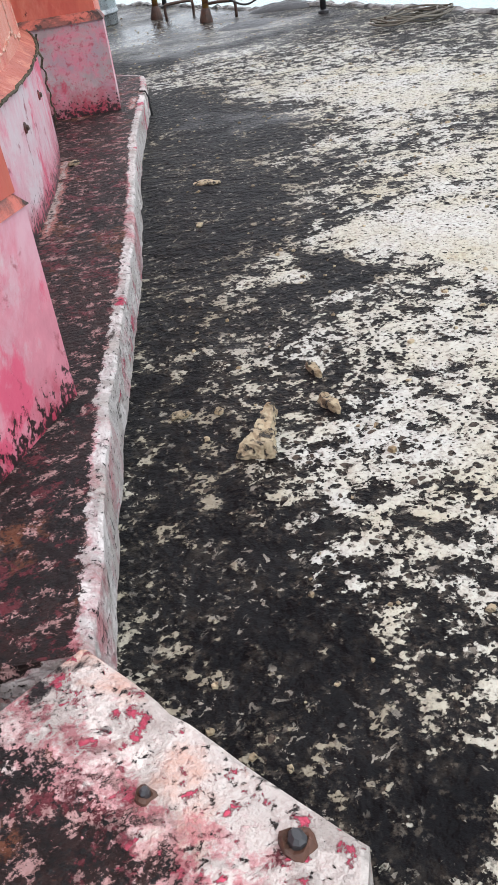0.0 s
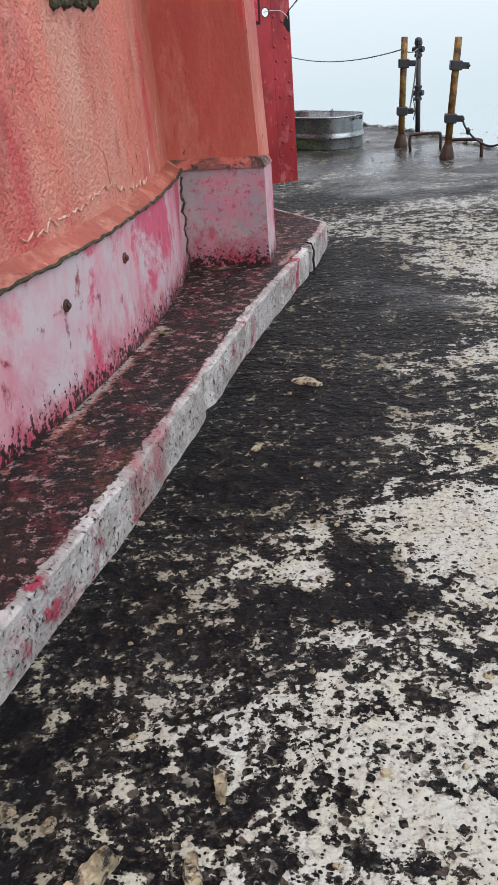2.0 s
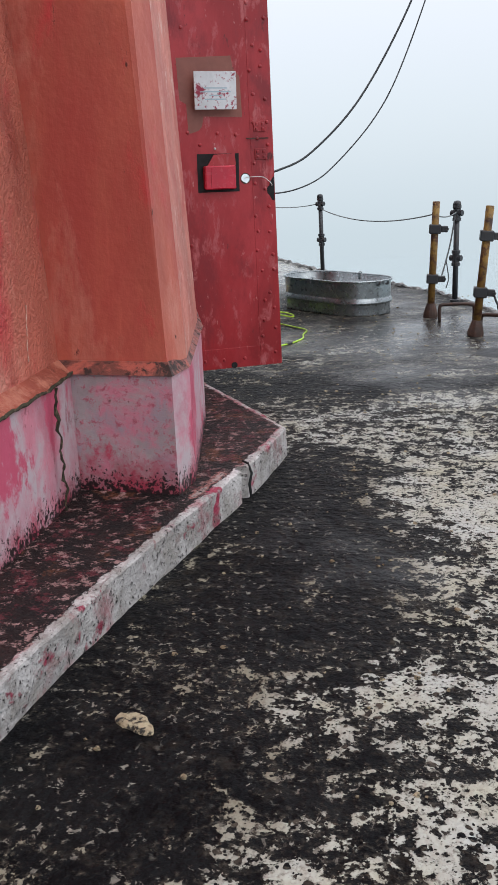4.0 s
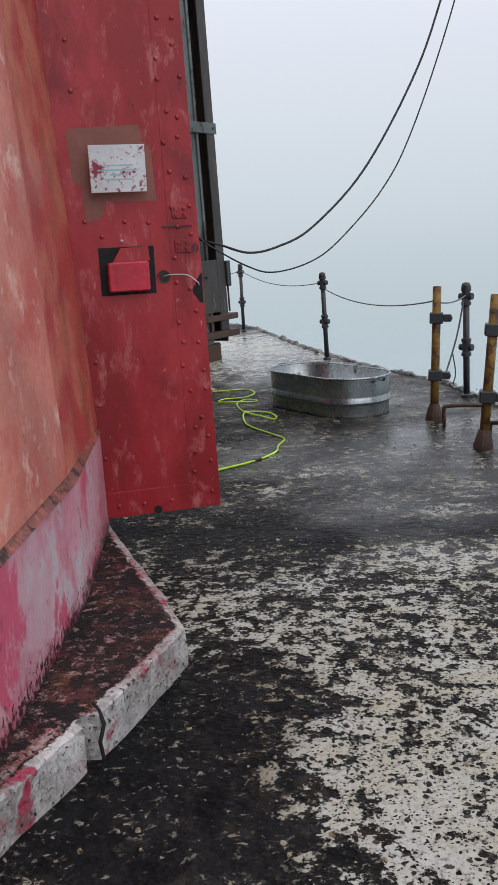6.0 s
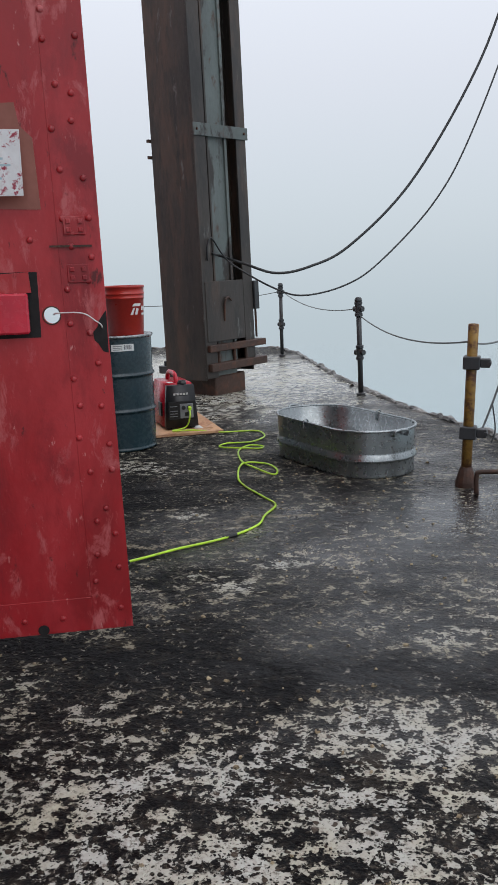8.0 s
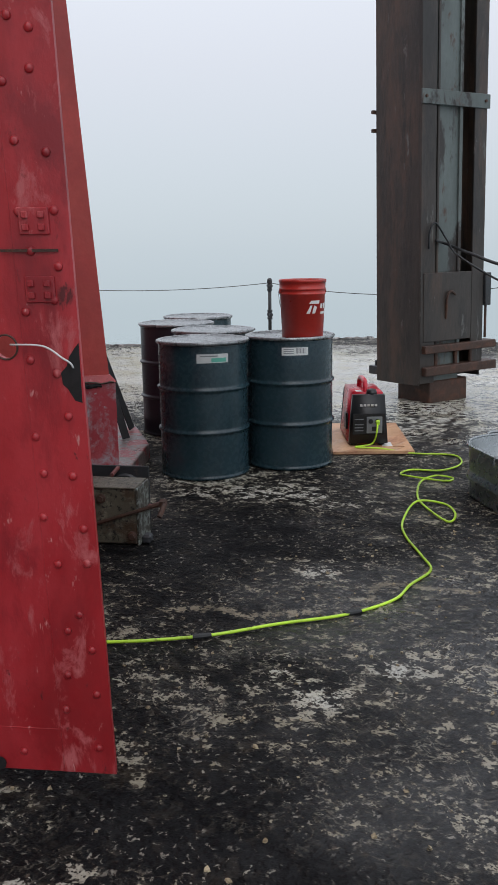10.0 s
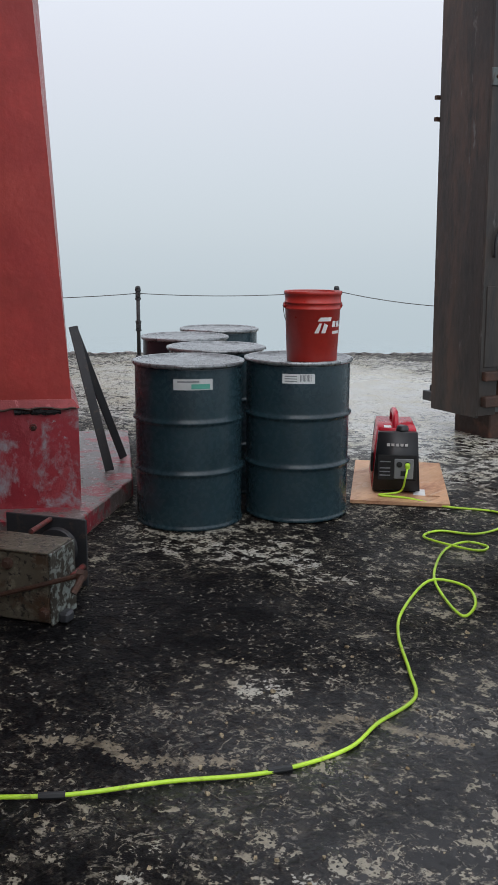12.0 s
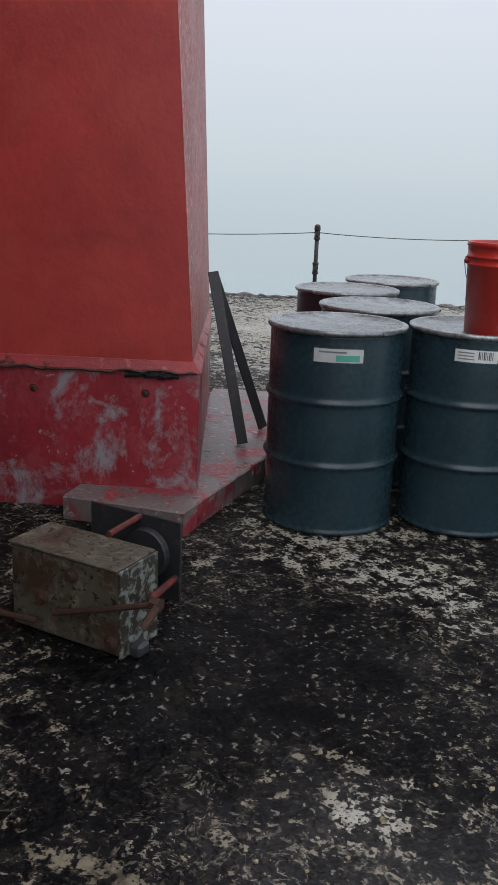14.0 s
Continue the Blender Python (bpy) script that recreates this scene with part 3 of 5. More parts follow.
def build_deck():
    bm = prism(DECK, -2.6, 0.0)
    bmesh.ops.triangulate(bm, faces=[f for f in bm.faces if len(f.verts) > 4])
    top = [f for f in bm.faces if all(abs(v.co.z) < 1e-6 for v in f.verts)]
    for axis, lo, hi in ((0, -8, 5), (1, -1, 18)):
        step, at = 0.12, lo
        while at < hi:
            inner = (-1.9 < at < 3.6) if axis == 0 else (0 < at < 12)
            top = [f for f in bm.faces if all(v.co.z > -1e-6 for v in f.verts)]
            geom = list({v for f in top for v in f.verts}) + list({e for f in top for e in f.edges}) + top
            co, no = V((0, 0, 0)), V((0, 0, 0))
            co[axis], no[axis] = at, 1.0
            bmesh.ops.bisect_plane(bm, geom=geom, plane_co=co, plane_no=no, dist=1e-5)
            fine = (0.36 < at < 2.2) if axis == 0 else (2.4 < at < 3.3 or 8.38 < at < 9.36)
            at += 0.04 if fine else 0.06 if axis and 7.1 < at < 7.8 else step if inner else 0.6
    for v in bm.verts:
        if v.co.z > -1e-6:
            v.co.z += 0.006 * noise.noise(v.co * 2.2) + 0.004 * noise.noise(v.co * 7.0)
    ob = part("deck_ground", bm, m_ground, smooth=True)
    at = ob.data.attributes.new("paint_left", "FLOAT", "POINT")
    at.data.foreach_set("value", [paint_left(v.co.x, v.co.y) for v in ob.data.vertices])
    at = ob.data.attributes.new("wetness", "FLOAT", "POINT")
    at.data.foreach_set("value", [wetness(v.co.x, v.co.y) for v in ob.data.vertices])
    at = ob.data.attributes.new("smear", "FLOAT", "POINT")
    at.data.foreach_set("value", [smear(v.co.x, v.co.y) if 0.2 < v.co.x < 1.7 and 8.2 < v.co.y < 9.6 else 0.0 for v in ob.data.vertices])
    return tagged(ob, "black tarred concrete deck with peeling white paint, wet", "deck", kind="structure")


build_deck()
m_rim_conc = mat("crumbled_wet_concrete", (0.20, 0.195, 0.185), [((0.38, 0.37, 0.35), 9, 0.56, 0.04, None), ((0.03, 0.03, 0.03), 12, 0.55, 0.05, None)], rough=0.5, bump=0.8, bump_dist=0.01)
rim_pts = []
for (x0, y0), (x1, y1) in zip(DECK[:13], DECK[1:13]):
    n = max(2, int(math.hypot(x1 - x0, y1 - y0) / 0.06))
    rim_pts += [(x0 + (x1 - x0) * i / n, y0 + (y1 - y0) * i / n, -0.004) for i in range(n)]
bm = tube(rim_pts, 0.03, 7)
crumble(bm, 0.030, 9.0, 4.0)
crumble(bm, 0.012, 30.0, 8.0)
tagged(part("trim_deck_edge", bm, m_rim_conc), "crumbled pale concrete lip along the deck's outer edge", "edge", kind="structure")
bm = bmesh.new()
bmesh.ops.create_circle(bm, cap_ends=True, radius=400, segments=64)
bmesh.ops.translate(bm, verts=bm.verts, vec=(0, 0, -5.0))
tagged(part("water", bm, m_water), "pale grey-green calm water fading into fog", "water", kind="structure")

# ---------------------------------------------------------------- tower
CX, CY, R_PL, R_UP, BATTER = -5.39, 4.84, 6.14, 6.09, 0.043
H_PL, H_TOP = 0.60, 7.0


def arc_wall(a0, a1, z0, z1, r0, r1, r_in, seg):
    bm = bmesh.new()
    rows = []
    for i in range(seg + 1):
        a = radians(a0 + (a1 - a0) * i / seg)
        c, s = math.cos(a), math.sin(a)
        rows.append([bm.verts.new((CX + r * c, CY + r * s, z)) for r, z in ((r0, z0), (r1, z1), (r_in, z1), (r_in, z0))])
    for p, q in zip(rows, rows[1:]):
        for k in range(4):
            j = (k + 1) % 4
            bm.faces.new((p[k], q[k], q[j], p[j]))
    bm.faces.new(rows[0])
    bm.faces.new(rows[-1][::-1])
    return bm


A0, A1 = 60.0, 382.0  # the doorway lies between 22 and 45 degrees
tower = tagged(new("wall_tower"), "round red-painted tower wall with pink plinth and corner buttresses", "wall", kind="structure")
part("wall", arc_wall(A0, A1, H_PL - 0.01, H_TOP, R_UP, R_UP - BATTER * H_TOP, 5.5, 120), m_wall, tower, "faded orange-red painted wall", smooth=False)
part("plinth", arc_wall(A0, A1, 0.0, H_PL - 0.03, R_PL, R_PL, 5.6, 120), m_plinth, tower, "pink plinth paint worn to grey")
part("ledge", arc_wall(A0, A1, H_PL - 0.03, H_PL + 0.02, R_PL + 0.012, R_UP - 0.01, 5.6, 120), m_ledge, tower, "red sloping ledge with chipped edge")


def buttress(outer, inner, z_pl, mat_up, mat_pl, inward, ledge):
    """outer: corners of the outer face, first to last; inner: the two corners inside the wall; inward: the way in which the faces lean."""
    foot = [*outer, *inner]
    ends = (outer[0], outer[-1], *inner)
    cx, cy = sum(a[0] for a in ends) / 4, sum(a[1] for a in ends) / 4
    def grown(d):
        out = []
        for x, y in foot:
            w = V((x - cx, y - cy)).normalized() * d
            out.append((x + w.x, y + w.y))
        return out
    part("buttress_plinth", bevelled(prism(foot, 0.0, z_pl - 0.03), 0.008), mat_pl, tower, "plinth of pink paint worn to grey")
    part("buttress_ledge", prism(grown(0.010), z_pl - 0.03, z_pl + 0.012, grown(-0.035)), ledge, tower, "red sloping ledge with chipped edge")
    up = [grown(-0.045)[0], *grown(-0.014)[1:len(outer)], *grown(-0.03)[-2:]]
    slip = [0.13, *[0.0] * (len(outer) - 1), 0.0, 0.13]
    d = BATTER * (H_TOP - z_pl)
    top = [(x + inward[0] * d + (cx - x) * k, y + inward[1] * d + (cy - y) * k) for (x, y), k in zip(up, slip)]
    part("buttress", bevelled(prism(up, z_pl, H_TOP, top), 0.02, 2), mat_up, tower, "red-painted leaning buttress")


buttress([(1.12, 5.17), (1.145, 5.33), (1.00, 6.22), (0.77, 7.08)], [(0.1, 6.9), (0.3, 5.27)], 0.60, m_butt, m_plinth, (-0.98, -0.19), m_edge)
buttress([(-0.43, 0.49), (0.57, 2.10)], [(-0.25, 2.6), (-1.3, 1.0)], 0.60, m_butt, m_plinth, (-0.85, 0.53), m_edge)
buttress([(-1.10, 9.91), (-2.63, 11.035)], [(-3.6, 10.0), (-2.6, 8.15)], 0.655, m_wall_far, m_plinth_far, (-0.6, -0.8), m_ledge_far)
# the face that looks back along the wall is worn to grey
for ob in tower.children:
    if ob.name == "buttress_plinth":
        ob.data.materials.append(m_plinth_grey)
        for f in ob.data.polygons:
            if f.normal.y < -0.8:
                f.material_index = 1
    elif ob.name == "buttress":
        # the seaward face gets its sky-lit colour painted on; the far one streaked red
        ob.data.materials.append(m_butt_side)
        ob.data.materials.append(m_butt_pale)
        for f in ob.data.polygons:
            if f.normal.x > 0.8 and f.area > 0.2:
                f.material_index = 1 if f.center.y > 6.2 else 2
# black growth along the lower edge of the ledge
random.seed(33)
bm = tube([(CX + (R_PL + 0.008) * math.cos(radians(a)), CY + (R_PL + 0.008) * math.sin(radians(a)), H_PL - 0.028 + random.uniform(-0.003, 0.003)) for a in [-32 + 0.25 * i for i in range(150)]], 0.006, 5)
crumble(bm, 0.006, 45.0, 3.0)
part("growth_line", bm, m_moss_joint, tower, "black growth under the ledge")
a, b = V((-2.58, 8.16, 0.624)), V((-1.10, 9.90, 0.624))
off = V((0.761, -0.649, 0)) * 0.006
bm = tube([a.lerp(b, i / 90) + off + V((0, 0, random.uniform(-0.006, 0.003))) for i in range(91)], 0.006, 5)
crumble(bm, 0.009, 14.0, 6.0)
part("growth_line", bm, m_rust, tower, "dark grime under the ledge")
bm = tube([a.lerp(b, 0.865 + 0.10 * i / 30) - off * 0.6 + V((0, 0, -0.016)) for i in range(31)], 0.014, 6)
crumble(bm, 0.010, 22.0, 2.0)
crumble(bm, 0.006, 70.0, 5.0)
part("grime_patch", bm, m_void, tower, "black grime patch below the ledge")
# uneven dark line down the joint between wall and buttress
bm = tube([(0.774 + 0.004 * math.sin(i * 1.3), 4.975, 0.14 + 0.0157 * i) for i in range(29)], 0.005, 6)
crumble(bm, 0.012, 26.0, 1.0)
crumble(bm, 0.007, 80.0, 7.0)
part("growth_line", bm, m_moss_joint, tower, "dark line in the joint of wall and buttress")
far_buttress = [o for o in tower.children if o.name.startswith("buttress") and m_wall_far.name in o.data.materials][0]
far_buttress.data.materials.append(m_speckle)
for f in far_buttress.data.polygons:
    if f.normal.dot(V((0.61, 0.79, 0))) > 0.75:
        f.material_index = 1
# salt crusts along cracks above the ledge
def on_wall(a, z, out=0.0):
    r = R_UP - BATTER * H_TOP * (z - H_PL) / (H_TOP - H_PL) + out
    return (CX + r * math.cos(radians(a)), CY + r * math.sin(radians(a)), z)


def crust(a0, z0, a1, z1, steps, jag, r, seed):
    random.seed(seed)
    pts = [on_wall(a0 + (a1 - a0) * i / steps + random.uniform(-jag, jag) * 0.4, z0 + (z1 - z0) * i / steps + random.uniform(-jag, jag) * 0.05) for i in range(steps + 1)]
    bm = tube(pts, r, 5)
    crumble(bm, r * 0.8, 60.0, seed)
    part("salt_crust", bm, m_pale, tower, "pale salt crust along a crack")


crust(-13.0, 0.645, -6.4, 0.685, 30, 0.30, 0.004, 1)
crust(-6.4, 0.685, -5.4, 0.64, 8, 0.3, 0.0035, 2)
crust(-4.6, 0.635, -2.2, 0.625, 14, 0.25, 0.004, 3)
crust(-6.5, 0.68, -6.7, 0.80, 6, 0.15, 0.002, 4)
crust(-1.5, 0.63, -1.1, 0.76, 6, 0.15, 0.002, 5)
crust(1.2, 0.66, 1.7, 0.84, 7, 0.12, 0.002, 6)
crust(-20.0, 0.64, -14.0, 0.66, 22, 0.3, 0.004, 7)
# overgrown bracket on the wall
bracket = tagged(new("wall_bracket"), "red wall bracket overgrown with dark moss", "bracket")
bm = bmesh.new()
random.seed(21)
for i in range(120):
    p = V(on_wall(random.uniform(-8.7, -5.1), 1.228 + 0.05 * random.random() ** 1.6))
    if random.random() < 0.4:
        p = V(on_wall(random.choice((-8.6, -5.2)) + random.uniform(-0.15, 0.15), random.uniform(1.24, 1.36)))
    b2 = bmesh.new()
    bmesh.ops.create_icosphere(b2, subdivisions=1, radius=random.uniform(0.007, 0.020))
    crumble(b2, 0.008, 40.0, i)
    bmesh.ops.translate(b2, verts=b2.verts, vec=p)
    join(bm, b2)
part("moss", bm, m_moss_joint, bracket, "dark moss clumps")
bm = bmesh.new()
for i in range(9):
    a = -8.5 + 3.2 * i / 8
    lo, hi = V(on_wall(a, 1.245, 0.012)), V(on_wall(a, 1.36, 0.012))
    lo2, hi2 = V(on_wall(a, 1.245, -0.004)), V(on_wall(a, 1.36, -0.004))
    row = [bm.verts.new(v) for v in (lo, hi, hi2, lo2)]
    if i:
        for k in range(4):
            bm.faces.new((prev[k], row[k], row[(k + 1) % 4], prev[(k + 1) % 4]))
    prev = row
part("plate", bm, m_wall, bracket)
# inside of the doorway, unseen: a near-black lining for an unlit room
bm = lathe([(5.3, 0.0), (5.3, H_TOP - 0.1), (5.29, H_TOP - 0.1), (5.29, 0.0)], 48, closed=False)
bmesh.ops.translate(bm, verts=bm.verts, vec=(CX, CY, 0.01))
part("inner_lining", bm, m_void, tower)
bm = lathe([(6.0, H_TOP), (6.0, H_TOP + 0.15)], 48)
bmesh.ops.translate(bm, verts=bm.verts, vec=(CX, CY, 0))
tagged(part("roof_tower", bm, m_wall), "flat roof of the red tower", "roof", kind="structure")


# ---------------------------------------------------------------- kerbs
def offset_line(line, d):
    """The line moved d to its left, with mitred corners."""
    out = []
    for i, p in enumerate(line):
        p = V(p)
        a = (p - V(line[i - 1])).normalized() if i else (V(line[1]) - p).normalized()
        b = (V(line[i + 1]) - p).normalized() if i < len(line) - 1 else a
        n = V((-(a + b).y, (a + b).x)).normalized()
        out.append(p + n * (d / max(0.4, n.dot(V((-b.y, b.x))))))
    return out


KERB_STREAKS = [[(0.47, 2.95), (0.52, 3.15), (0.59, 3.42), (0.64, 3.64), (0.70, 3.95)], [(0.70, 4.02), (0.73, 4.28)], [(1.17, 5.16), (1.22, 5.42)]]


def kerb(name, line, z, seed, label, paint, lip, depth, notches=(), back=()):
    """Raised foundation round the tower, along its outer line; lip: how wide the cleaner painted rim is."""
    root = tagged(new(name), label, "kerb", kind="structure")
    bm = bmesh.new()
    rows, marks = [], []
    tops = [lip * 1.7 + (depth - lip * 1.7) * k / 9 for k in range(10)]
    for d, h, mark in ((0.0, -0.05, 0.0), (0.0, z * 0.45, 0.0), (0.0, z - 0.007, 0.0), (0.008, z, 0.0), (lip, z, 0.5), *((d, z, 1.0) for d in tops)):
        mitred, row = offset_line(line, d), []
        for k in range(len(line) - 1):
            n = max(2, int((V(line[k + 1]) - V(line[k])).length / 0.03))
            for i in range(n + (k == len(line) - 2)):
                p = mitred[k].lerp(mitred[k + 1], i / n)
                q = V(line[k]).lerp(V(line[k + 1]), i / n)
                side = (V(line[k + 1]) - V(line[k])).normalized()
                side = V((-side.y, side.x))
                if d < lip:
                    w = noise.noise(V((q.x * 7, q.y * 7, h * 9 + seed))) * 0.009 + noise.noise(V((q.x * 24, q.y * 24, h * 30 + seed))) * 0.004
                    for nx, ny, wide, deep in notches:
                        w += deep * max(0.0, 1 - math.hypot(q.x - nx, q.y - ny) / wide)
                    p = p + side * w
                drop = 0.006 * abs(noise.noise(V((q.x * 22, q.y * 22, seed)))) if d == 0.008 else 0.0
                row.append(bm.verts.new((p.x, p.y, h - drop)))
                marks.append(mark)
        rows.append(row)
    for a, b in zip(rows, rows[1:]):
        for i in range(len(a) - 1):
            bm.faces.new((a[i], a[i + 1], b[i + 1], b[i]))
    if back:
        tail = [bm.verts.new((*p, z)) for p in back]
        marks += [1.0] * len(tail)
        bm.faces.new(rows[-1] + tail)
    for i in (0, -1):
        bm.faces.new([r[i] for r in rows] + [bm.verts.new((rows[-1][i].co.x, rows[-1][i].co.y, -0.05))])
        marks.append(1.0)
    ob = part("kerb_course", bm, paint, root, "chipped white paint under black grime")
    at = ob.data.attributes.new("grime", "FLOAT", "POINT")
    at.data.foreach_set("value", marks)
    at = ob.data.attributes.new("streak", "FLOAT", "POINT")
    at.data.foreach_set("value", [smear(v.co.x, v.co.y, KERB_STREAKS, 0.035) for v in ob.data.vertices])
    return root


kerb("kerb_1", [(0.51, 1.28), (0.64, 2.06), (0.86, 3.10), (1.09, 4.50), (1.335, 5.64), (1.40, 6.08), (0.72, 7.18)], 0.135, 0.0, "low white-painted concrete kerb with black grime along its top", m_kerb, 0.030, 0.62, [(1.30, 5.49, 0.022, 0.10), (0.96, 3.77, 0.03, 0.03)])
# the crack's shaded gap is laid on as a raised black strand
crack_pts = [(1.255, 5.60, 0.1365), (1.283, 5.563, 0.138), (1.309, 5.535, 0.139), (1.322, 5.528, 0.10), (1.318, 5.507, 0.06), (1.325, 5.512, 0.01)]
crack = tube(crack_pts[1:], 0.005, 6)
crumble(crack, 0.005, 50.0, 2.0)
part("crack", crack, m_void, [o for o in bpy.data.objects if o.name == "kerb_1"][0], "dark crack in the kerb, drawn as a thin black strand")
kerb("kerb_2", [(-1.34, 9.39), (-0.90, 9.71), (-1.35, 10.50), (-2.45, 11.45)], 0.105, 3.0, "low wet kerb with worn pink and grey paint", m_kerb_far, 0.05, 0.42)
kerb("kerb_3", [(-0.45, 0.20), (0.62, 0.55), (0.765, 0.845), (0.50, 1.275)], 0.155, 7.0, "white kerb slab speckled with red paint and grime", m_slab, 0.16, 0.30, (), [(-0.25, 1.3), (-0.8, 0.9)])


# ---------------------------------------------------------------- steel door
# local axes: x along the door to its free edge, y out of its front face, z up
door = tagged(new("door_1"), "tall open steel door, red paint, rows of rivets", "door", kind="structure")
door.matrix_world = Matrix(((0.891, 0.454, 0.025, 1.206), (0.454, -0.891, -0.049, 7.287), (0, 0, 1, 0), (0, 0, 0, 1)))
DW = 0.90
HOLE_X, HOLE_Z, HOLE_R = -0.141, 1.205, 0.025


def holed_plate(x0, x1, z0, z1, y0, y1, hx, hz, r, n=20):
    """Upright plate with a round hole through it."""
    bm = bmesh.new()
    sheets = []
    for y in (y0, y1):
        rim = [bm.verts.new((x, y, z)) for x, z in ((x0, z0), (x1, z0), (x1, z1), (x0, z1))]
        eye = [bm.verts.new((hx + r * math.cos(2 * math.pi * i / n), y, hz + r * math.sin(2 * math.pi * i / n))) for i in range(n)]
        loops = [bm.edges.new((q[i], q[(i + 1) % len(q)])) for q in (rim, eye) for i in range(len(q))]
        bmesh.ops.triangle_fill(bm, edges=loops, use_beauty=True)
        sheets.append((rim, eye))
    for a, b in zip(*sheets):
        for i in range(len(a)):
            j = (i + 1) % len(a)
            bm.faces.new((a[i], a[j], b[j], b[i]))
    return bm


part("door_plate", holed_plate(-DW, 0.022, 0.175, 3.4, -0.012, 0.0, HOLE_X, HOLE_Z, HOLE_R), m_door, door)
part("edge_strip", box(-0.105, 0.022, 0.0, 0.0015, 0.177, 3.4, 0.002), m_door, door)
part("bottom_strip", box(-DW, -0.106, 0.0, 0.0015, 0.177, 0.29, 0.002), m_door, door)
rv = lathe([(0.0102, 0.0), (0.0096, 0.0028), (0.007, 0.0056), (0.002, 0.0068)], 10)
bmesh.ops.transform(rv, matrix=pose(0, 0, 0, -90, 0, 0), verts=rv.verts)
rivet = part("rivet", rv, m_door, door, smooth=True)
spots = [(-0.018, 0.245 + 0.115 * i) for i in range(27)] + [(-0.080, 0.345 + 0.115 * i) for i in range(26)]
spots += [(-0.20 - 0.11 * i, 0.225) for i in range(6)] + [(-0.46, 0.45 + 0.21 * i) for i in range(13) if not 1.0 < 0.45 + 0.21 * i < 1.9]
for i in range(7):
    spots.append((-0.20 - 0.085 * i, 1.42 + 0.03 * math.sin(i * 2.1)))
random.seed(5)
for i, (x, z) in enumerate(spots):
    m = Matrix.Translation((x + random.uniform(-0.016, 0.016), 0.0015 if x > -0.106 or z < 0.33 else 0.0, z + random.uniform(-0.03, 0.03) * (z > 0.3)))
    if i == 0:
        rivet.matrix_local = m
    else:
        share("rivet", rivet, door, m)
for z in (1.30, 1.44):
    bm = box(-0.085, -0.02, 0.0015, 0.008, z, z + 0.055, 0.002)
    for dx in (-0.07, -0.035):
        for dz in (0.015, 0.04):
            box(dx - 0.007, dx + 0.007, 0.008, 0.015, z + dz - 0.007, z + dz + 0.007, 0.002, into=bm)
    part("hinge_pad", bm, m_door, door)
# the dark of the drain hole is a black disc laid on the door
part("drain_hole", lathe([(0.018, 0.0), (0.018, 0.002)], 12, m=pose(-0.265, 0.005, 0.192, -90, 0, 0)), m_void, door)
part("seam", box(-0.13, -0.005, 0.0052, 0.0075, 1.405, 1.411), m_rust, door)
# bare primer round the sign
part("primer_patch", prism([(-0.525, 0), (-0.235, 0.012), (-0.225, -0.05), (-0.19, -0.085), (-0.18, -0.285), (-0.20, -0.285), (-0.39, -0.28), (-0.40, -0.33), (-0.42, -0.35), (-0.475, -0.365), (-0.48, -0.22), (-0.515, -0.2)], 0, 0.0012), m_primer, door, "bare brown primer").matrix_local = Matrix.Translation((0, 0.0005, 1.80)) @ pose(0, 0, 0, 90, 0, 0) @ Matrix.Diagonal((1, 1, -1, 1))
# recess with the sliding tray; a flat black sheet stands for its shaded depth
part("recess", box(-0.435, -0.205, 0.0005, 0.002, 1.14, 1.335), m_void, door, "black sheet for the shaded cut-out")
bm = box(-0.405, -0.235, 0.002, 0.045, 1.155, 1.275, 0.006)
box(-0.372, -0.366, 0.045, 0.048, 1.16, 1.27, into=bm)
part("tray", bm, m_red_gloss, door, "glossy red tray front")
bm = prism([(-0.38, 1.275), (-0.345, 1.33), (-0.23, 1.335), (-0.225, 1.275)], 0.002, 0.012)
bmesh.ops.transform(bm, matrix=pose(0, 0.014, 0, 90, 0, 0), verts=bm.verts)
part("flap", bm, m_door, door)
part("bead", lathe([(0.006, 0), (0.006, 0.006), (0.002, 0.009)], 8, m=pose(-0.335, 0.0, 1.36, -90, 0, 0)), m_white, door)
ring = [V((-0.17 + 0.0265 * math.cos(2 * math.pi * i / 24), 0.001, 1.205 + 0.0265 * math.sin(2 * math.pi * i / 24))) for i in range(26)]
part("hole_rim", tube(ring, 0.0022, 6), m_rust, door, "dark rusted rim of a round hole")
part("lead", tube(smooth_path([(-0.165, -0.03, 1.205), (-0.15, 0.012, 1.212), (-0.08, 0.02, 1.21), (-0.04, 0.018, 1.185), (-0.022, 0.006, 1.165), (-0.028, -0.018, 1.12), (-0.03, -0.02, 0.8)]), 0.0022, 6), m_white, door, "thin white lead", smooth=True)

bm = prism([(-0.006, 1.085), (-0.022, 1.09), (-0.036, 1.115), (-0.047, 1.125), (-0.05, 1.15), (-0.036, 1.165), (-0.03, 1.185), (-0.016, 1.205), (-0.007, 1.215)], 0, 0.0012)
bmesh.ops.transform(bm, matrix=Matrix.Translation((0, 0.0028, 0)) @ pose(0, 0, 0, 90, 0, 0), verts=bm.verts)
part("scorch", bm, m_void, door, "dark grime where the lead bends round the edge")

# the door leans a little inwards
for ob in door.children:
    if ob.name.startswith("rivet"):
        ob.location.x -= 0.028 * (ob.location.z - 0.235)
    elif ob.name.split(".")[0] in ("door_plate", "edge_strip", "bottom_strip", "hinge_pad", "seam"):
        for v in ob.data.vertices:
            v.co.x -= 0.028 * (v.co.z - 0.235)

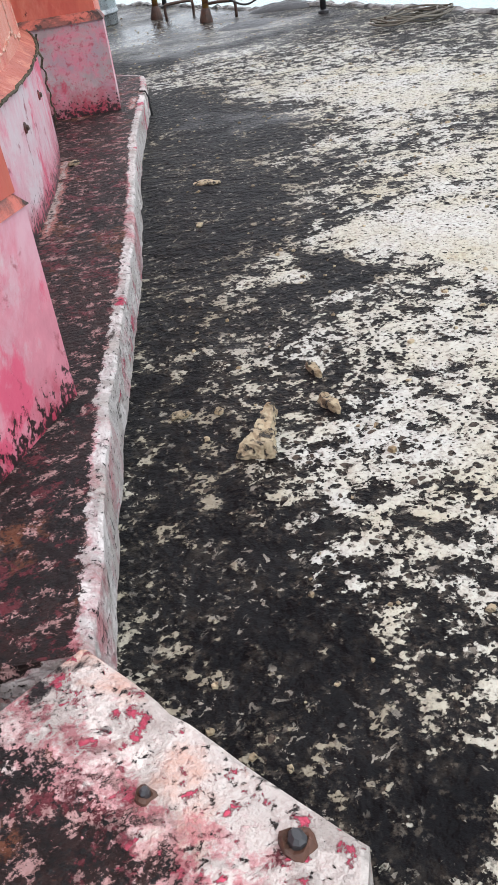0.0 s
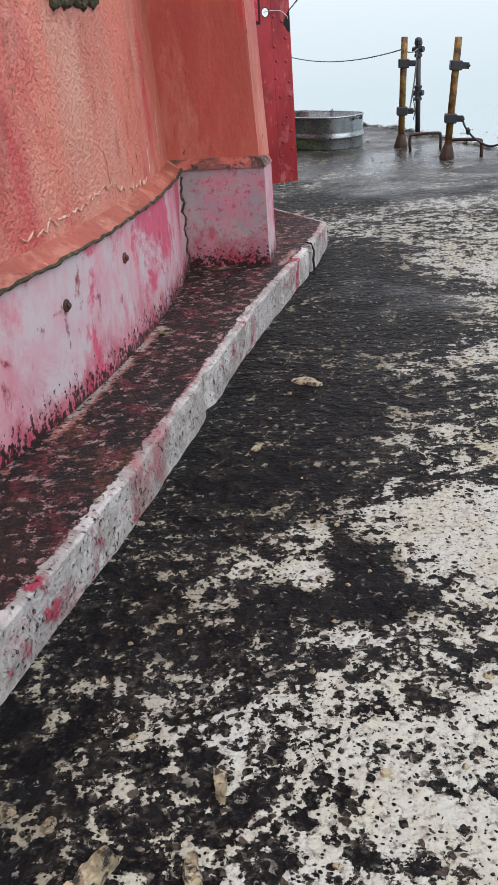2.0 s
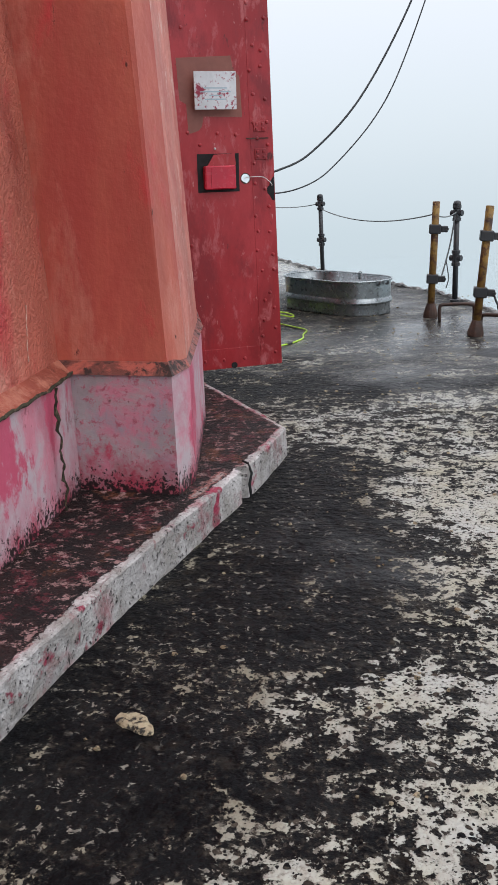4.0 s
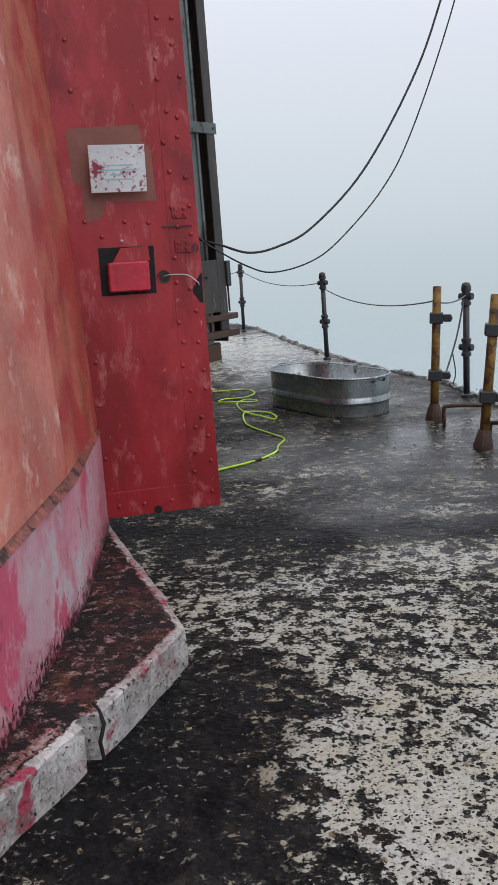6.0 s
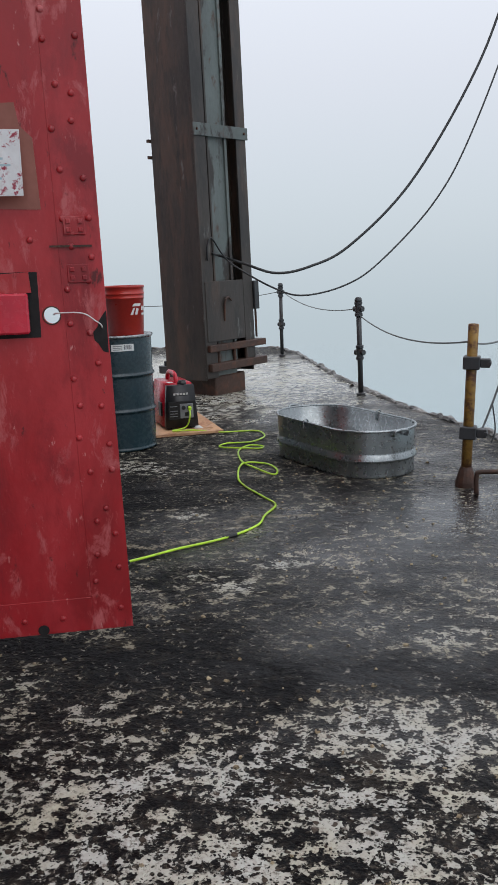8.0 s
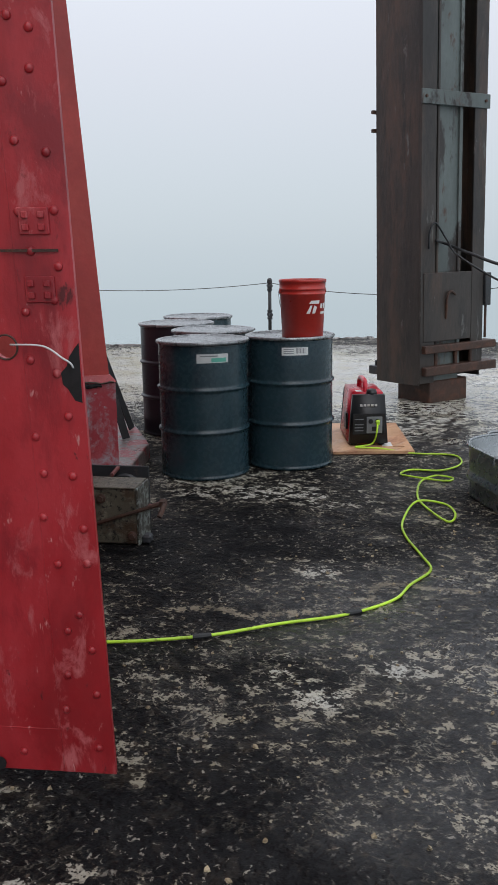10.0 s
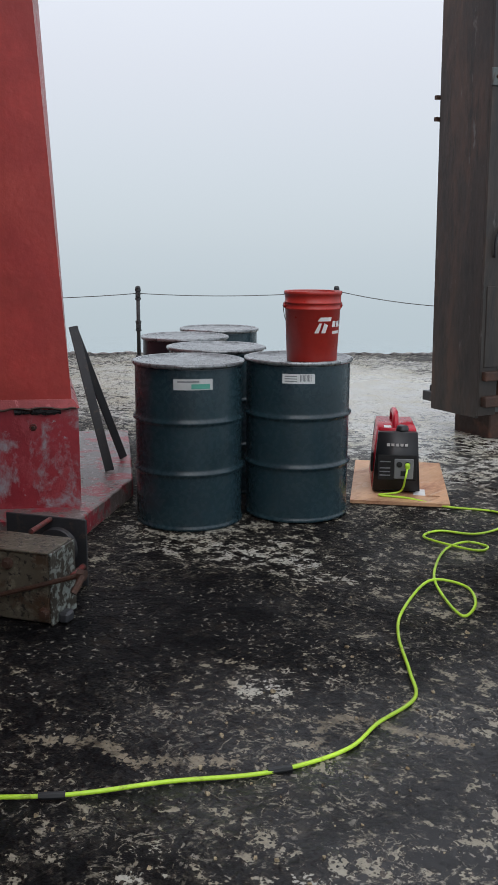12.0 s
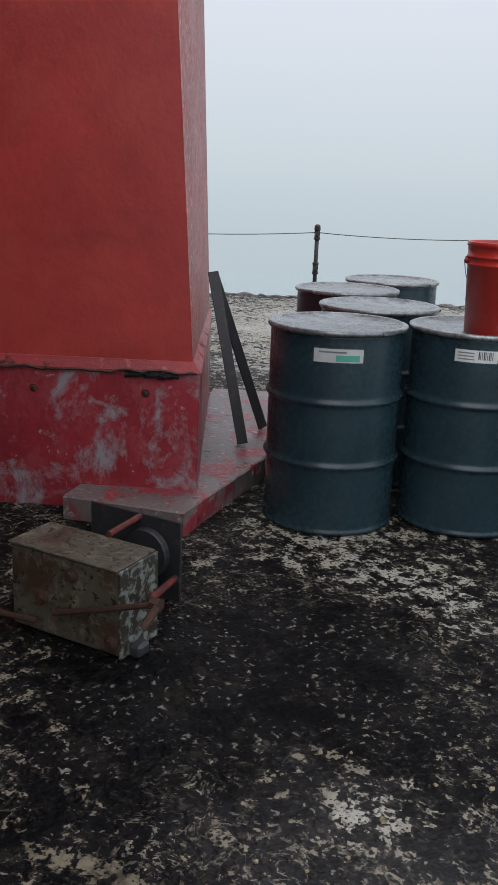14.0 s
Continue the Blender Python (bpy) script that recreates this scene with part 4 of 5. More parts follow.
# sign on the door
sign = thing("door_sign", door.matrix_world @ Matrix.Translation((-0.325, 0.0035, 1.645)), "white peeling sign plate with faded blue print", "sign")
part("plate", box(-0.112, 0.112, -0.0015, 0.002, -0.091, 0.091, 0.001), m_sign, sign)
for z, w in ((0.012, 0.062), (-0.006, 0.082), (-0.024, 0.034), (-0.042, 0.056)):
    part("print_line", box(-w, w, 0.002, 0.0026, z - 0.003, z + 0.003), m_blueink, sign)

# bolts in the plinths
def wall_bolt(x, y, z, ang):
    o = thing("wall_bolt", pose(x, y, z, 0, 0, ang) @ pose(0, 0, 0, 0, 90, 0), "rusty bolt head in the plinth", "bolt", "bolts in the plinth")
    part("washer", lathe([(0.019, -0.004), (0.019, 0.003), (0.015, 0.005)], 12), m_rod, o)
    part("head", lathe([(0.010, 0.003), (0.010, 0.011), (0.006, 0.014)], 6), m_rust, o)


wall_bolt(CX + R_PL * math.cos(radians(-7.6)), CY + R_PL * math.sin(radians(-7.6)), 0.46, -7.6)
wall_bolt(CX + R_PL * math.cos(radians(-12.1)), CY + R_PL * math.sin(radians(-12.1)), 0.44, -12.1)
wall_bolt(0.93, 6.23, 0.43, 11.5)
wall_bolt(1.09, 5.45, 0.45, 11.5)
wall_bolt(0.862, 6.57, 0.50, 11.5)
wall_bolt(-1.245, 9.735, 0.53, -40)
wall_bolt(-1.56, 9.37, 0.53, -40)


def stud(x, y, z, r, label):
    o = thing("anchor_stud", pose(x, y, z), label, "stud", "rusty studs")
    part("ring", crumble(lathe([(r * 1.35, -0.004), (r * 1.25, 0.006), (r * 1.0, 0.010), (r * 0.6, 0.006)], 14), 0.008, 60, x * 9), m_rust, o)
    part("stump", crumble(lathe([(r * 0.75, 0.0), (r * 0.7, 0.014), (r * 0.4, 0.018)], 8), 0.003, 60, y * 9), m_black, o)


stud(0.694, 0.872, 0.154, 0.016, "rust-ringed stump of a stud in the slab")
stud(0.543, 0.993, 0.154, 0.009, "small rusty stud in the slab")

# ---------------------------------------------------------------- drums, bucket
def drum(x, y, turn, body_mat, label, h=0.855):
    r = 0.286
    o = thing("oil_drum", pose(x, y, 0.002, 0, 0, turn), label, "drum", "steel drums")
    prof = [(r - 0.012, 0.0), (r, 0.004), (r, 0.016), (r - 0.006, 0.022)]
    prof += [(r - 0.006, 0.03)]
    for zc in (0.297, 0.562):
        prof += [(r - 0.006, zc - 0.026), (r - 0.006, zc - 0.018), (r - 0.003, zc - 0.012), (r + 0.007, zc - 0.005), (r + 0.007, zc + 0.005), (r - 0.003, zc + 0.012), (r - 0.006, zc + 0.018), (r - 0.006, zc + 0.026)]
    prof += [(r - 0.006, h - 0.05), (r - 0.006, h - 0.03), (r - 0.004, h - 0.018)]
    part("body", lathe(prof, 56), body_mat, o, smooth=True)
    part("lid", lathe([(0.002, h - 0.016), (0.10, h - 0.016), (0.20, h - 0.017), (r - 0.035, h - 0.020), (r - 0.024, h - 0.024), (r - 0.019, h - 0.006)], 56, closed=False), m_lid, o, "wet lid beaded with rain, sky reflection in its pale colour", smooth=True)
    ring = lathe([(r - 0.019, h - 0.020), (r + 0.004, h - 0.020), (r + 0.009, h - 0.011), (r + 0.007, h - 0.001), (r - 0.004, h + 0.003), (r - 0.016, h + 0.001), (r - 0.019, h - 0.006)], 56)
    part("closing_ring", ring, m_rim_steel, o, "closing ring", smooth=True)
    part("ring_bolt", box(r - 0.002, r + 0.014, -0.03, 0.03, h - 0.016, h - 0.002, 0.003), m_rim_steel, o)
    return o


def drum_label(o, ang, z, w, hgt, green):
    """A paper label bent round the drum."""
    r, bm = 0.2815, bmesh.new()
    def strip(a0, a1, z0, z1, rr):
        n = 6
        lo = [bm.verts.new((rr * math.cos(a0 + (a1 - a0) * i / n), rr * math.sin(a0 + (a1 - a0) * i / n), z0)) for i in range(n + 1)]
        hi = [bm.verts.new((v.co.x, v.co.y, z1)) for v in lo]
        for i in range(n):
            bm.faces.new((lo[i], lo[i + 1], hi[i + 1], hi[i]))
    a, half = radians(ang), w / 2 / r
    strip(a - half, a + half, z, z + hgt, r)
    lab = part("label", bm, m_white, o, "white printed label")
    bm = bmesh.new()
    if green:
        strip(a - half * 0.1, a + half * 0.85, z + hgt * 0.1, z + hgt * 0.55, r + 0.0008)
        part("print", bm, m_green, lab)
        bm = bmesh.new()
        strip(a - half * 0.8, a + half * 0.3, z + hgt * 0.7, z + hgt * 0.82, r + 0.0008)
        part("print", bm, m_panel, lab)
    else:
        for k in range(9):
            strip(a + half * (0.1 + 0.08 * k), a + half * (0.1 + 0.08 * k + (0.03 if k % 3 else 0.055)), z + hgt * 0.25, z + hgt * 0.9, r + 0.0008)
        part("print", bm, m_ink, lab)
        bm = bmesh.new()
        for k in range(3):
            strip(a - half * 0.85, a - half * 0.1, z + hgt * (0.2 + 0.25 * k), z + hgt * (0.3 + 0.25 * k), r + 0.0008)
        part("print", bm, m_panel, lab)


d_a = drum(-0.795, 10.40, 0, m_drum, "dark teal steel drum with green-printed label, wet lid")
drum_label(d_a, -41, 0.732, 0.20, 0.055, True)
d_b = drum(-0.455, 10.90, 0, m_drum, "dark teal steel drum carrying a red bucket")
drum_label(d_b, -52, 0.745, 0.17, 0.05, False)
drum(-1.15, 11.00, 40, m_drum, "dark teal steel drum standing behind two others")
drum(-1.76, 11.36, 90, m_drum_dark, "near-black steel drum beside the red buttress")
drum(-2.03, 12.0, 10, m_drum, "dark teal steel drum, standing alone behind the group")

bucket = thing("bucket", pose(-0.325, 10.845, 0.849, 0, 0, -42), "red plastic pail standing on a drum", "bucket")
part("shell", lathe([(0.128, 0.0), (0.131, 0.003), (0.143, 0.27), (0.147, 0.272), (0.147, 0.278), (0.1435, 0.28), (0.1445, 0.30), (0.149, 0.302), (0.149, 0.308), (0.1455, 0.31), (0.147, 0.345), (0.151, 0.347), (0.151, 0.362), (0.146, 0.364), (0.140, 0.36), (0.126, 0.012), (0.01, 0.01)], 40), m_bucket, bucket, smooth=True)
for sx in (-1, 1):
    part("ear", lathe([(0.014, 0), (0.014, 0.012), (0.008, 0.014)], 10, m=pose(0, sx * 0.142, 0.29, -90 * sx, 0, 0)), m_bucket, bucket)
part("bail", tube(smooth_path([(0, -0.158, 0.29), (-0.06, -0.135, 0.22), (-0.11, -0.10, 0.17), (-0.148, -0.02, 0.135), (-0.146, 0.04, 0.135), (-0.11, 0.10, 0.17), (-0.06, 0.135, 0.22), (0, 0.158, 0.29)]), 0.0018, 6), m_wire, bucket, "thin wire bail")


def bent(poly, r0, slope, ang):
    """A flat figure (metres along, up) laid on the pail's side."""
    bm = bmesh.new()
    f = bm.faces.new([bm.verts.new((x, 0, z)) for x, z in poly])
    bmesh.ops.subdivide_edges(bm, edges=bm.edges, cuts=2, use_grid_fill=True)
    for v in bm.verts:
        rr, a = r0 + slope * v.co.z, radians(ang) + v.co.x / r0
        v.co = V((rr * math.cos(a), rr * math.sin(a), v.co.z))
    return bm


for poly in ([(-0.03, 0.155), (-0.008, 0.155), (0.008, 0.205), (-0.005, 0.205)], [(0.005, 0.155), (0.027, 0.155), (0.04, 0.195), (0.02, 0.205)], [(-0.015, 0.215), (0.055, 0.215), (0.06, 0.235), (0.0, 0.235)]):
    part("emblem", bent(poly, 0.1335, 0.044, 5), m_silver, bucket, "pale printed emblem")
for x0 in (0.065, 0.095, 0.125):
    part("print", bent([(x0, 0.185), (x0 + 0.022, 0.185), (x0 + 0.026, 0.215), (x0 + 0.004, 0.215)], 0.1335, 0.044, 5), m_silver, bucket)
part("print", bent([(0.07, 0.15), (0.13, 0.15), (0.13, 0.165), (0.07, 0.165)], 0.1335, 0.044, 5), m_silver, bucket)

# ---------------------------------------------------------------- generator on its board
BF = Matrix(((0.85, -0.53, 0, -0.045), (0.53, 0.85, 0, 11.335), (0, 0, 1, 0), (0, 0, 0, 1)))  # x across, y back from the front edge
board = thing("plywood_board", BF, "rough plywood board with an oval hand hole lying on the deck", "board")
bm = bmesh.new()
W, L, TH = 0.28, 1.02, 0.019
outer = [(-W, 0.0), (W, 0.0), (W, L), (-W, L)]
hole = [(0.19 + 0.045 * math.cos(2 * math.pi * i / 16), 0.15 + 0.02 * math.sin(2 * math.pi * i / 16)) for i in range(16)]
def ring_face(z):
    vo = [bm.verts.new((x, y, z)) for x, y in outer]
    vh = [bm.verts.new((x, y, z)) for x, y in hole]
    es = [bm.edges.new((vo[i], vo[(i + 1) % 4])) for i in range(4)] + [bm.edges.new((vh[i], vh[(i + 1) % 16])) for i in range(16)]
    bmesh.ops.triangle_fill(bm, edges=es, use_beauty=True)
    return vo, vh
lo, hi = ring_face(0.008), ring_face(0.008 + TH)
for a, b in zip(lo, hi):
    for i in range(len(a)):
        j = (i + 1) % len(a)
        bm.faces.new((a[i], a[j], b[j], b[i]))
part("panel", bm, m_wood, board)
part("edge_ply", box(-W + 0.01, W - 0.01, 0.012, L - 0.01, 0.0, 0.008), m_wood_edge, board, "dark wet underside")
part("paint_smear", box(0.08, 0.15, 0.16, 0.30, 0.008 + TH, 0.0075 + TH + 0.001), m_white, board, "white paint smear")

gen = thing("generator", BF @ Matrix.Translation((-0.02, 0.17, 0.028)) @ pose(0, 0, 0, 0, 0, 3) @ Matrix.Scale(1.08, 4), "red and black portable generator on a plywood board", "generator")
def shell(w, y0, y1, h, top_in, bev):
    return bevelled(prism([(-w, y0), (w, y0), (w, y1), (-w, y1)], 0.018, h, [(-w + top_in, y0 + 0.012), (w - top_in, y0 + 0.012), (w - top_in, y1 - 0.012), (-w + top_in, y1 - 0.012)]), bev, 3)
part("casing", shell(0.128, 0.06, 0.46, 0.345, 0.028, 0.035), m_gen_red, gen, "red plastic casing", smooth=True)
part("front_cover", shell(0.126, 0.0, 0.075, 0.335, 0.022, 0.025), m_gen_black, gen, "black plastic front", smooth=True)
part("rear_cover", shell(0.126, 0.445, 0.50, 0.32, 0.022, 0.025), m_gen_black, gen, smooth=True)
part("handle", tube(smooth_path([(-0.01, 0.10, 0.33), (-0.01, 0.115, 0.385), (-0.01, 0.16, 0.41), (-0.01, 0.30, 0.41), (-0.01, 0.36, 0.385), (-0.01, 0.38, 0.33)]), 0.017, 10), m_gen_red, gen, "red carrying handle", smooth=True)
bm = lathe([(0.034, 0.0), (0.034, 0.02), (0.03, 0.024), (0.03, 0.034), (0.02, 0.038)], 16, m=Matrix.Translation((0.025, 0.06, 0.33)))
part("fuel_cap", bm, m_gen_black, gen, smooth=True)
part("neck", box(-0.02, 0.06, 0.02, 0.10, 0.29, 0.338, 0.01), m_gen_black, gen)
part("recess_panel", box(-0.105, 0.105, -0.003, 0.004, 0.075, 0.215, 0.006), m_void, gen)
part("outlet_plate", box(-0.015, 0.088, -0.006, 0.0, 0.085, 0.195, 0.003), m_panel, gen, "grey outlet plate")
for x, z in ((0.012, 0.165), (0.055, 0.165)):
    part("socket", lathe([(0.016, 0.0), (0.016, 0.004), (0.010, 0.005)], 12, m=pose(x, -0.006, z, 90, 0, 0)), m_gen_black, gen)
part("switch", box(0.02, 0.05, -0.009, -0.004, 0.10, 0.13, 0.002), m_gen_black, gen)
for z in (0.10, 0.12, 0.14, 0.175):
    part("print", box(-0.092, -0.035, -0.0042, -0.003, z, z + 0.006), m_panel, gen)
for k in range(5):
    part("emblem", box(-0.058 + 0.024 * k, -0.042 + 0.024 * k, 0.003, 0.008, 0.262, 0.276), m_silver, gen, "pale maker's mark")
part("side_vent", box(-0.134, -0.12, 0.12, 0.2, 0.09, 0.2, 0.004), m_gen_black, gen)
part("sticker", box(-0.07, -0.03, 0.10, 0.16, 0.342, 0.3465), m_white, gen)
for x in (-0.09, 0.09):
    for y in (0.06, 0.43):
        part("foot", box(x - 0.02, x + 0.02, y - 0.02, y + 0.02, 0, 0.022, 0.004), m_gen_black, gen)

# lime cord from the socket, looping over the deck and in at the doorway
sock = gen.matrix_world @ V((0.055, -0.012, 0.165))
CORD = [(sock.x, sock.y, 0.193), (sock.x + 0.03, sock.y - 0.07, 0.15), (-0.12, 11.46, 0.05), (-0.20, 11.36, 0.035), (-0.04, 11.42, 0.032), (0.17, 11.47, 0.012), (0.42, 11.57, 0.009), (0.53, 11.47, 0.009), (0.575, 11.30, 0.009), (0.52, 11.12, 0.009), (0.36, 11.05, 0.009),
        (0.35, 10.91, 0.009), (0.55, 10.86, 0.016), (0.66, 10.90, 0.009), (0.66, 10.98, 0.009), (0.56, 10.95, 0.018), (0.53, 10.79, 0.009), (0.65, 10.47, 0.009), (0.81, 10.25, 0.016), (0.97, 10.12, 0.009), (0.95, 10.27, 0.009), (0.83, 10.42, 0.009), (0.69, 10.36, 0.018),
        (0.76, 10.02, 0.009), (0.87, 9.80, 0.009), (1.06, 9.56, 0.009), (1.165, 9.41, 0.009), (1.16, 9.20, 0.009), (1.17, 9.01, 0.009), (1.075, 8.78, 0.009), (0.90, 8.57, 0.009), (0.72, 8.33, 0.009), (0.45, 8.10, 0.009), (0.1, 7.9, 0.009), (-0.3, 7.7, 0.009)]
cord = thing("extension_cord", Matrix.Identity(4), "lime-green extension cord looping across the wet deck", "cord")
part("flex", tube(smooth_path(CORD, 8), 0.0064, 8), m_cord, cord, smooth=True)
part("plug", box(-0.014, 0.014, -0.03, 0.0, -0.016, 0.016, 0.006, m=Matrix.Translation(sock) @ pose(0, 0, 0, 20, 0, 32)), m_cord, cord)
for x, y, a in ((1.09, 8.81, 55), (0.715, 8.325, 45)):
    part("tape_wrap", lathe([(0.0098, -0.035), (0.0105, -0.02), (0.0105, 0.02), (0.0098, 0.035)], 8, m=Matrix.Translation((x, y, 0.0095)) @ pose(0, 0, 0, 0, 0, a) @ pose(0, 0, 0, 0, 90, 0)), m_cable, cord, "black tape")


# ---------------------------------------------------------------- stock tank
tub = thing("stock_tank", pose(1.335, 10.60, 0.004, 0, 0, 134.5), "oblong galvanised steel stock tank, empty, on the wet deck", "tank")
def oblong(half, r, n=14):
    out = []
    for sgn, c in ((1, half - r), (-1, -(half - r))):
        for i in range(n + 1):
            a = math.pi * (i / n - 0.5) + (0 if sgn > 0 else math.pi)
            out.append((c + r * math.cos(a), r * math.sin(a)))
    return out
def oblong_loft(levels, cap=True):
    bm = bmesh.new()
    rings = [[bm.verts.new((x, y, z)) for x, y in oblong(0.59 + d, 0.285 + d)] for d, z in levels]
    for a, b in zip(rings, rings[1:]):
        for i in range(len(a)):
            j = (i + 1) % len(a)
            bm.faces.new((a[i], a[j], b[j], b[i]))
    if cap:
        bm.faces.new(rings[-1])
    return bm
part("wall", oblong_loft([(-0.008, 0.0), (-0.004, 0.004), (-0.004, 0.012), (-0.004, 0.092), (-0.003, 0.096), (0.012, 0.104), (0.015, 0.109), (0.014, 0.115), (0.002, 0.146), (0.0, 0.150), (0.0, 0.156), (0.004, 0.284), (0.004, 0.29), (0.0, 0.295), (-0.004, 0.29), (-0.008, 0.02), (-0.03, 0.012)]), m_steel, tub, smooth=True)
bm = bmesh.new()
rim = [V((x, y, 0.297)) for x, y in oblong(0.598, 0.293)]
part("rim", tube(rim + rim[:2], 0.009, 8), m_steel, tub, "rolled rim", smooth=True)
for x, y, a in ((0.605, 0.0, 0), (-0.605, 0.0, 180), (0.0, 0.295, 90), (0.0, -0.295, 270)):
    c, s_ = math.cos(radians(a)), math.sin(radians(a))
    loop = [V((x + c * q - s_ * p, y + s_ * q + c * p, z)) for p, q, z in ((-0.05, -0.005, 0.27), (-0.05, 0.02, 0.275), (-0.042, 0.03, 0.30), (0, 0.033, 0.305), (0.042, 0.03, 0.30), (0.05, 0.02, 0.275), (0.05, -0.005, 0.27))]
    if abs(x) > 0.1:
        part("handle", tube(smooth_path(loop, 4), 0.010, 8), m_steel, tub, "tube handle", smooth=True)
    else:
        part("clip", tube(smooth_path([V((x, y - s_ * 0.02, 0.25)), V((x, y - s_ * 0.02, 0.30)), V((x, y, 0.318)), V((x, y + s_ * 0.018, 0.30)), V((x, y + s_ * 0.018, 0.25))], 4), 0.006, 6), m_steel, tub, "bent clip", smooth=True)


# ---------------------------------------------------------------- rail posts and wires
def iron_post(x, y, h, lean=(0, 0)):
    o = thing("rail_post", pose(x, y, 0.0, lean[0], lean[1], 0), "black iron rail post with pipe couplings at the deck edge", "post", "black rail posts")
    part("pipe", lathe([(0.026, -0.03), (0.026, h - 0.05)], 14), m_black, o, smooth=True)
    part("base_collar", lathe([(0.045, 0.0), (0.045, 0.02), (0.028, 0.03)], 14), m_black, o)
    for z in (h * 0.44, h * 0.88):
        c = lathe([(0.027, z - 0.075), (0.04, z - 0.07), (0.04, z - 0.045), (0.034, z - 0.04), (0.034, z + 0.04), (0.04, z + 0.045), (0.04, z + 0.07), (0.027, z + 0.075)], 14)
        cp = part("coupling", c, m_black, o, smooth=False)
        part("outlet", lathe([(0.024, -0.06), (0.028, -0.058), (0.028, 0.058), (0.024, 0.06)], 10, m=pose(0, 0, z, 90, 0, 55)), m_black, cp)
    part("cap", lathe([(0.036, h - 0.05), (0.038, h - 0.03), (0.03, h - 0.008), (0.012, h)], 14), m_black, o, smooth=True)
    return o


iron_post(-6.6, 15.4, 0.96)
iron_post(-4.70, 17.35, 0.97)
iron_post(-0.78, 17.3, 1.05)
iron_post(0.97, 13.6, 0.98, (0, -1.2))
iron_post(2.43, 10.95, 0.93)
iron_post(3.33, 8.3, 0.94)
iron_post(4.08, 5.2, 0.94)


def yellow_post(x, y, h, lean, turn):
    o = thing("yellow_post", pose(x, y, 0.0, lean[0], lean[1], turn), "worn yellow pipe post with black clamps, rusting at its foot", "post", "yellow pipe posts")
    part("pipe", lathe([(0.030, 0.0), (0.030, h - 0.004), (0.026, h), (0.022, h - 0.01)], 16), m_yellow, o, smooth=True)
    part("foot", lathe([(0.062, 0.0), (0.06, 0.03), (0.045, 0.09), (0.034, 0.12)], 14), m_rust, o, "rusty cast foot")
    for z in (0.29, 0.70):
        c = box(-0.048, 0.048, -0.048, 0.048, z, z + 0.075, 0.006)
        box(0.048, 0.105, -0.03, 0.03, z + 0.012, z + 0.062, 0.004, into=c)
        cl = part("clamp", c, m_black, o, "black pipe clamp")
        part("clamp_bolt", lathe([(0.012, -0.045), (0.012, 0.045)], 8, m=pose(0.10, 0, z + 0.037, 90, 0, 0)), m_black, cl)


yellow_post(2.17, 10.03, 0.96, (0, 2.0), 0)
yellow_post(2.47, 9.1, 0.95, (0, 4.6), 0)


def hoop(a, b, h):
    o = thing("pipe_hoop", Matrix.Identity(4), "low bent pipe hoop standing by a post", "hoop", "low pipe hoops")
    a, b = V((*a, 0.0)), V((*b, 0.0))
    up = V((0, 0, h))
    d = (b - a) * 0.12
    part("pipe", tube(smooth_path([a, a + up * 0.8, a + up + d, b + up - d, b + up * 0.8, b], 6), 0.014, 8), m_rust, o, smooth=True)


hoop((2.24, 9.86), (2.52, 9.87), 0.13)
hoop((2.52, 9.22), (2.76, 9.10), 0.14)
for a, b, d in (((-6.6, 15.4, 0.86), (-4.70, 17.35, 0.90), 0.05), ((-4.70, 17.35, 0.90), (-0.78, 17.3, 0.93), 0.16), ((-9.2, 12.6, 0.86), (-6.6, 15.4, 0.86), 0.08),
                ((-0.78, 17.3, 0.95), (0.96, 13.6, 0.87), 0.12), ((0.96, 13.6, 0.80), (2.20, 10.03, 0.86), 0.10), ((2.20, 10.03, 0.85), (2.43, 10.95, 0.83), 0.03), ((3.33, 8.3, 0.82), (4.05, 5.2, 0.80), 0.5)):
    w = thing("rail_wire", Matrix.Identity(4), "thin wire rope slung between rail posts", "wire", "rail wires")
    part("rope", tube(sag(a, b, d), 0.006, 6), m_wire, w, smooth=True)
w = thing("mooring_rope", Matrix.Identity(4), "dark rope looping from a yellow post to a rail post", "rope")
part("rope", tube(smooth_path([(2.59, 9.1, 0.32), (2.62, 9.03, 0.24), (2.69, 8.92, 0.16), (2.80, 8.74, 0.13), (2.98, 8.62, 0.27), (3.11, 8.52, 0.60), (3.20, 8.42, 0.80), (3.33, 8.3, 0.82)]), 0.009, 6), m_cable, w, smooth=True)
part("knot", lathe([(0.004, -0.03), (0.018, -0.015), (0.02, 0.01), (0.005, 0.03)], 8, m=Matrix.Translation((2.63, 9.01, 0.225))), m_cable, w)
w = thing("tie_rope", Matrix.Identity(4), "thin rope tied down a yellow post", "rope")
part("rope", tube(smooth_path([(2.41, 10.87, 0.80), (2.35, 10.55, 0.56), (2.28, 10.2, 0.38), (2.25, 10.02, 0.33)]), 0.007, 6), m_cable, w)
part("tail", tube(smooth_path([(2.31, 10.34, 0.45), (2.33, 10.3, 0.30), (2.31, 10.26, 0.22)]), 0.005, 6), m_cable, w)

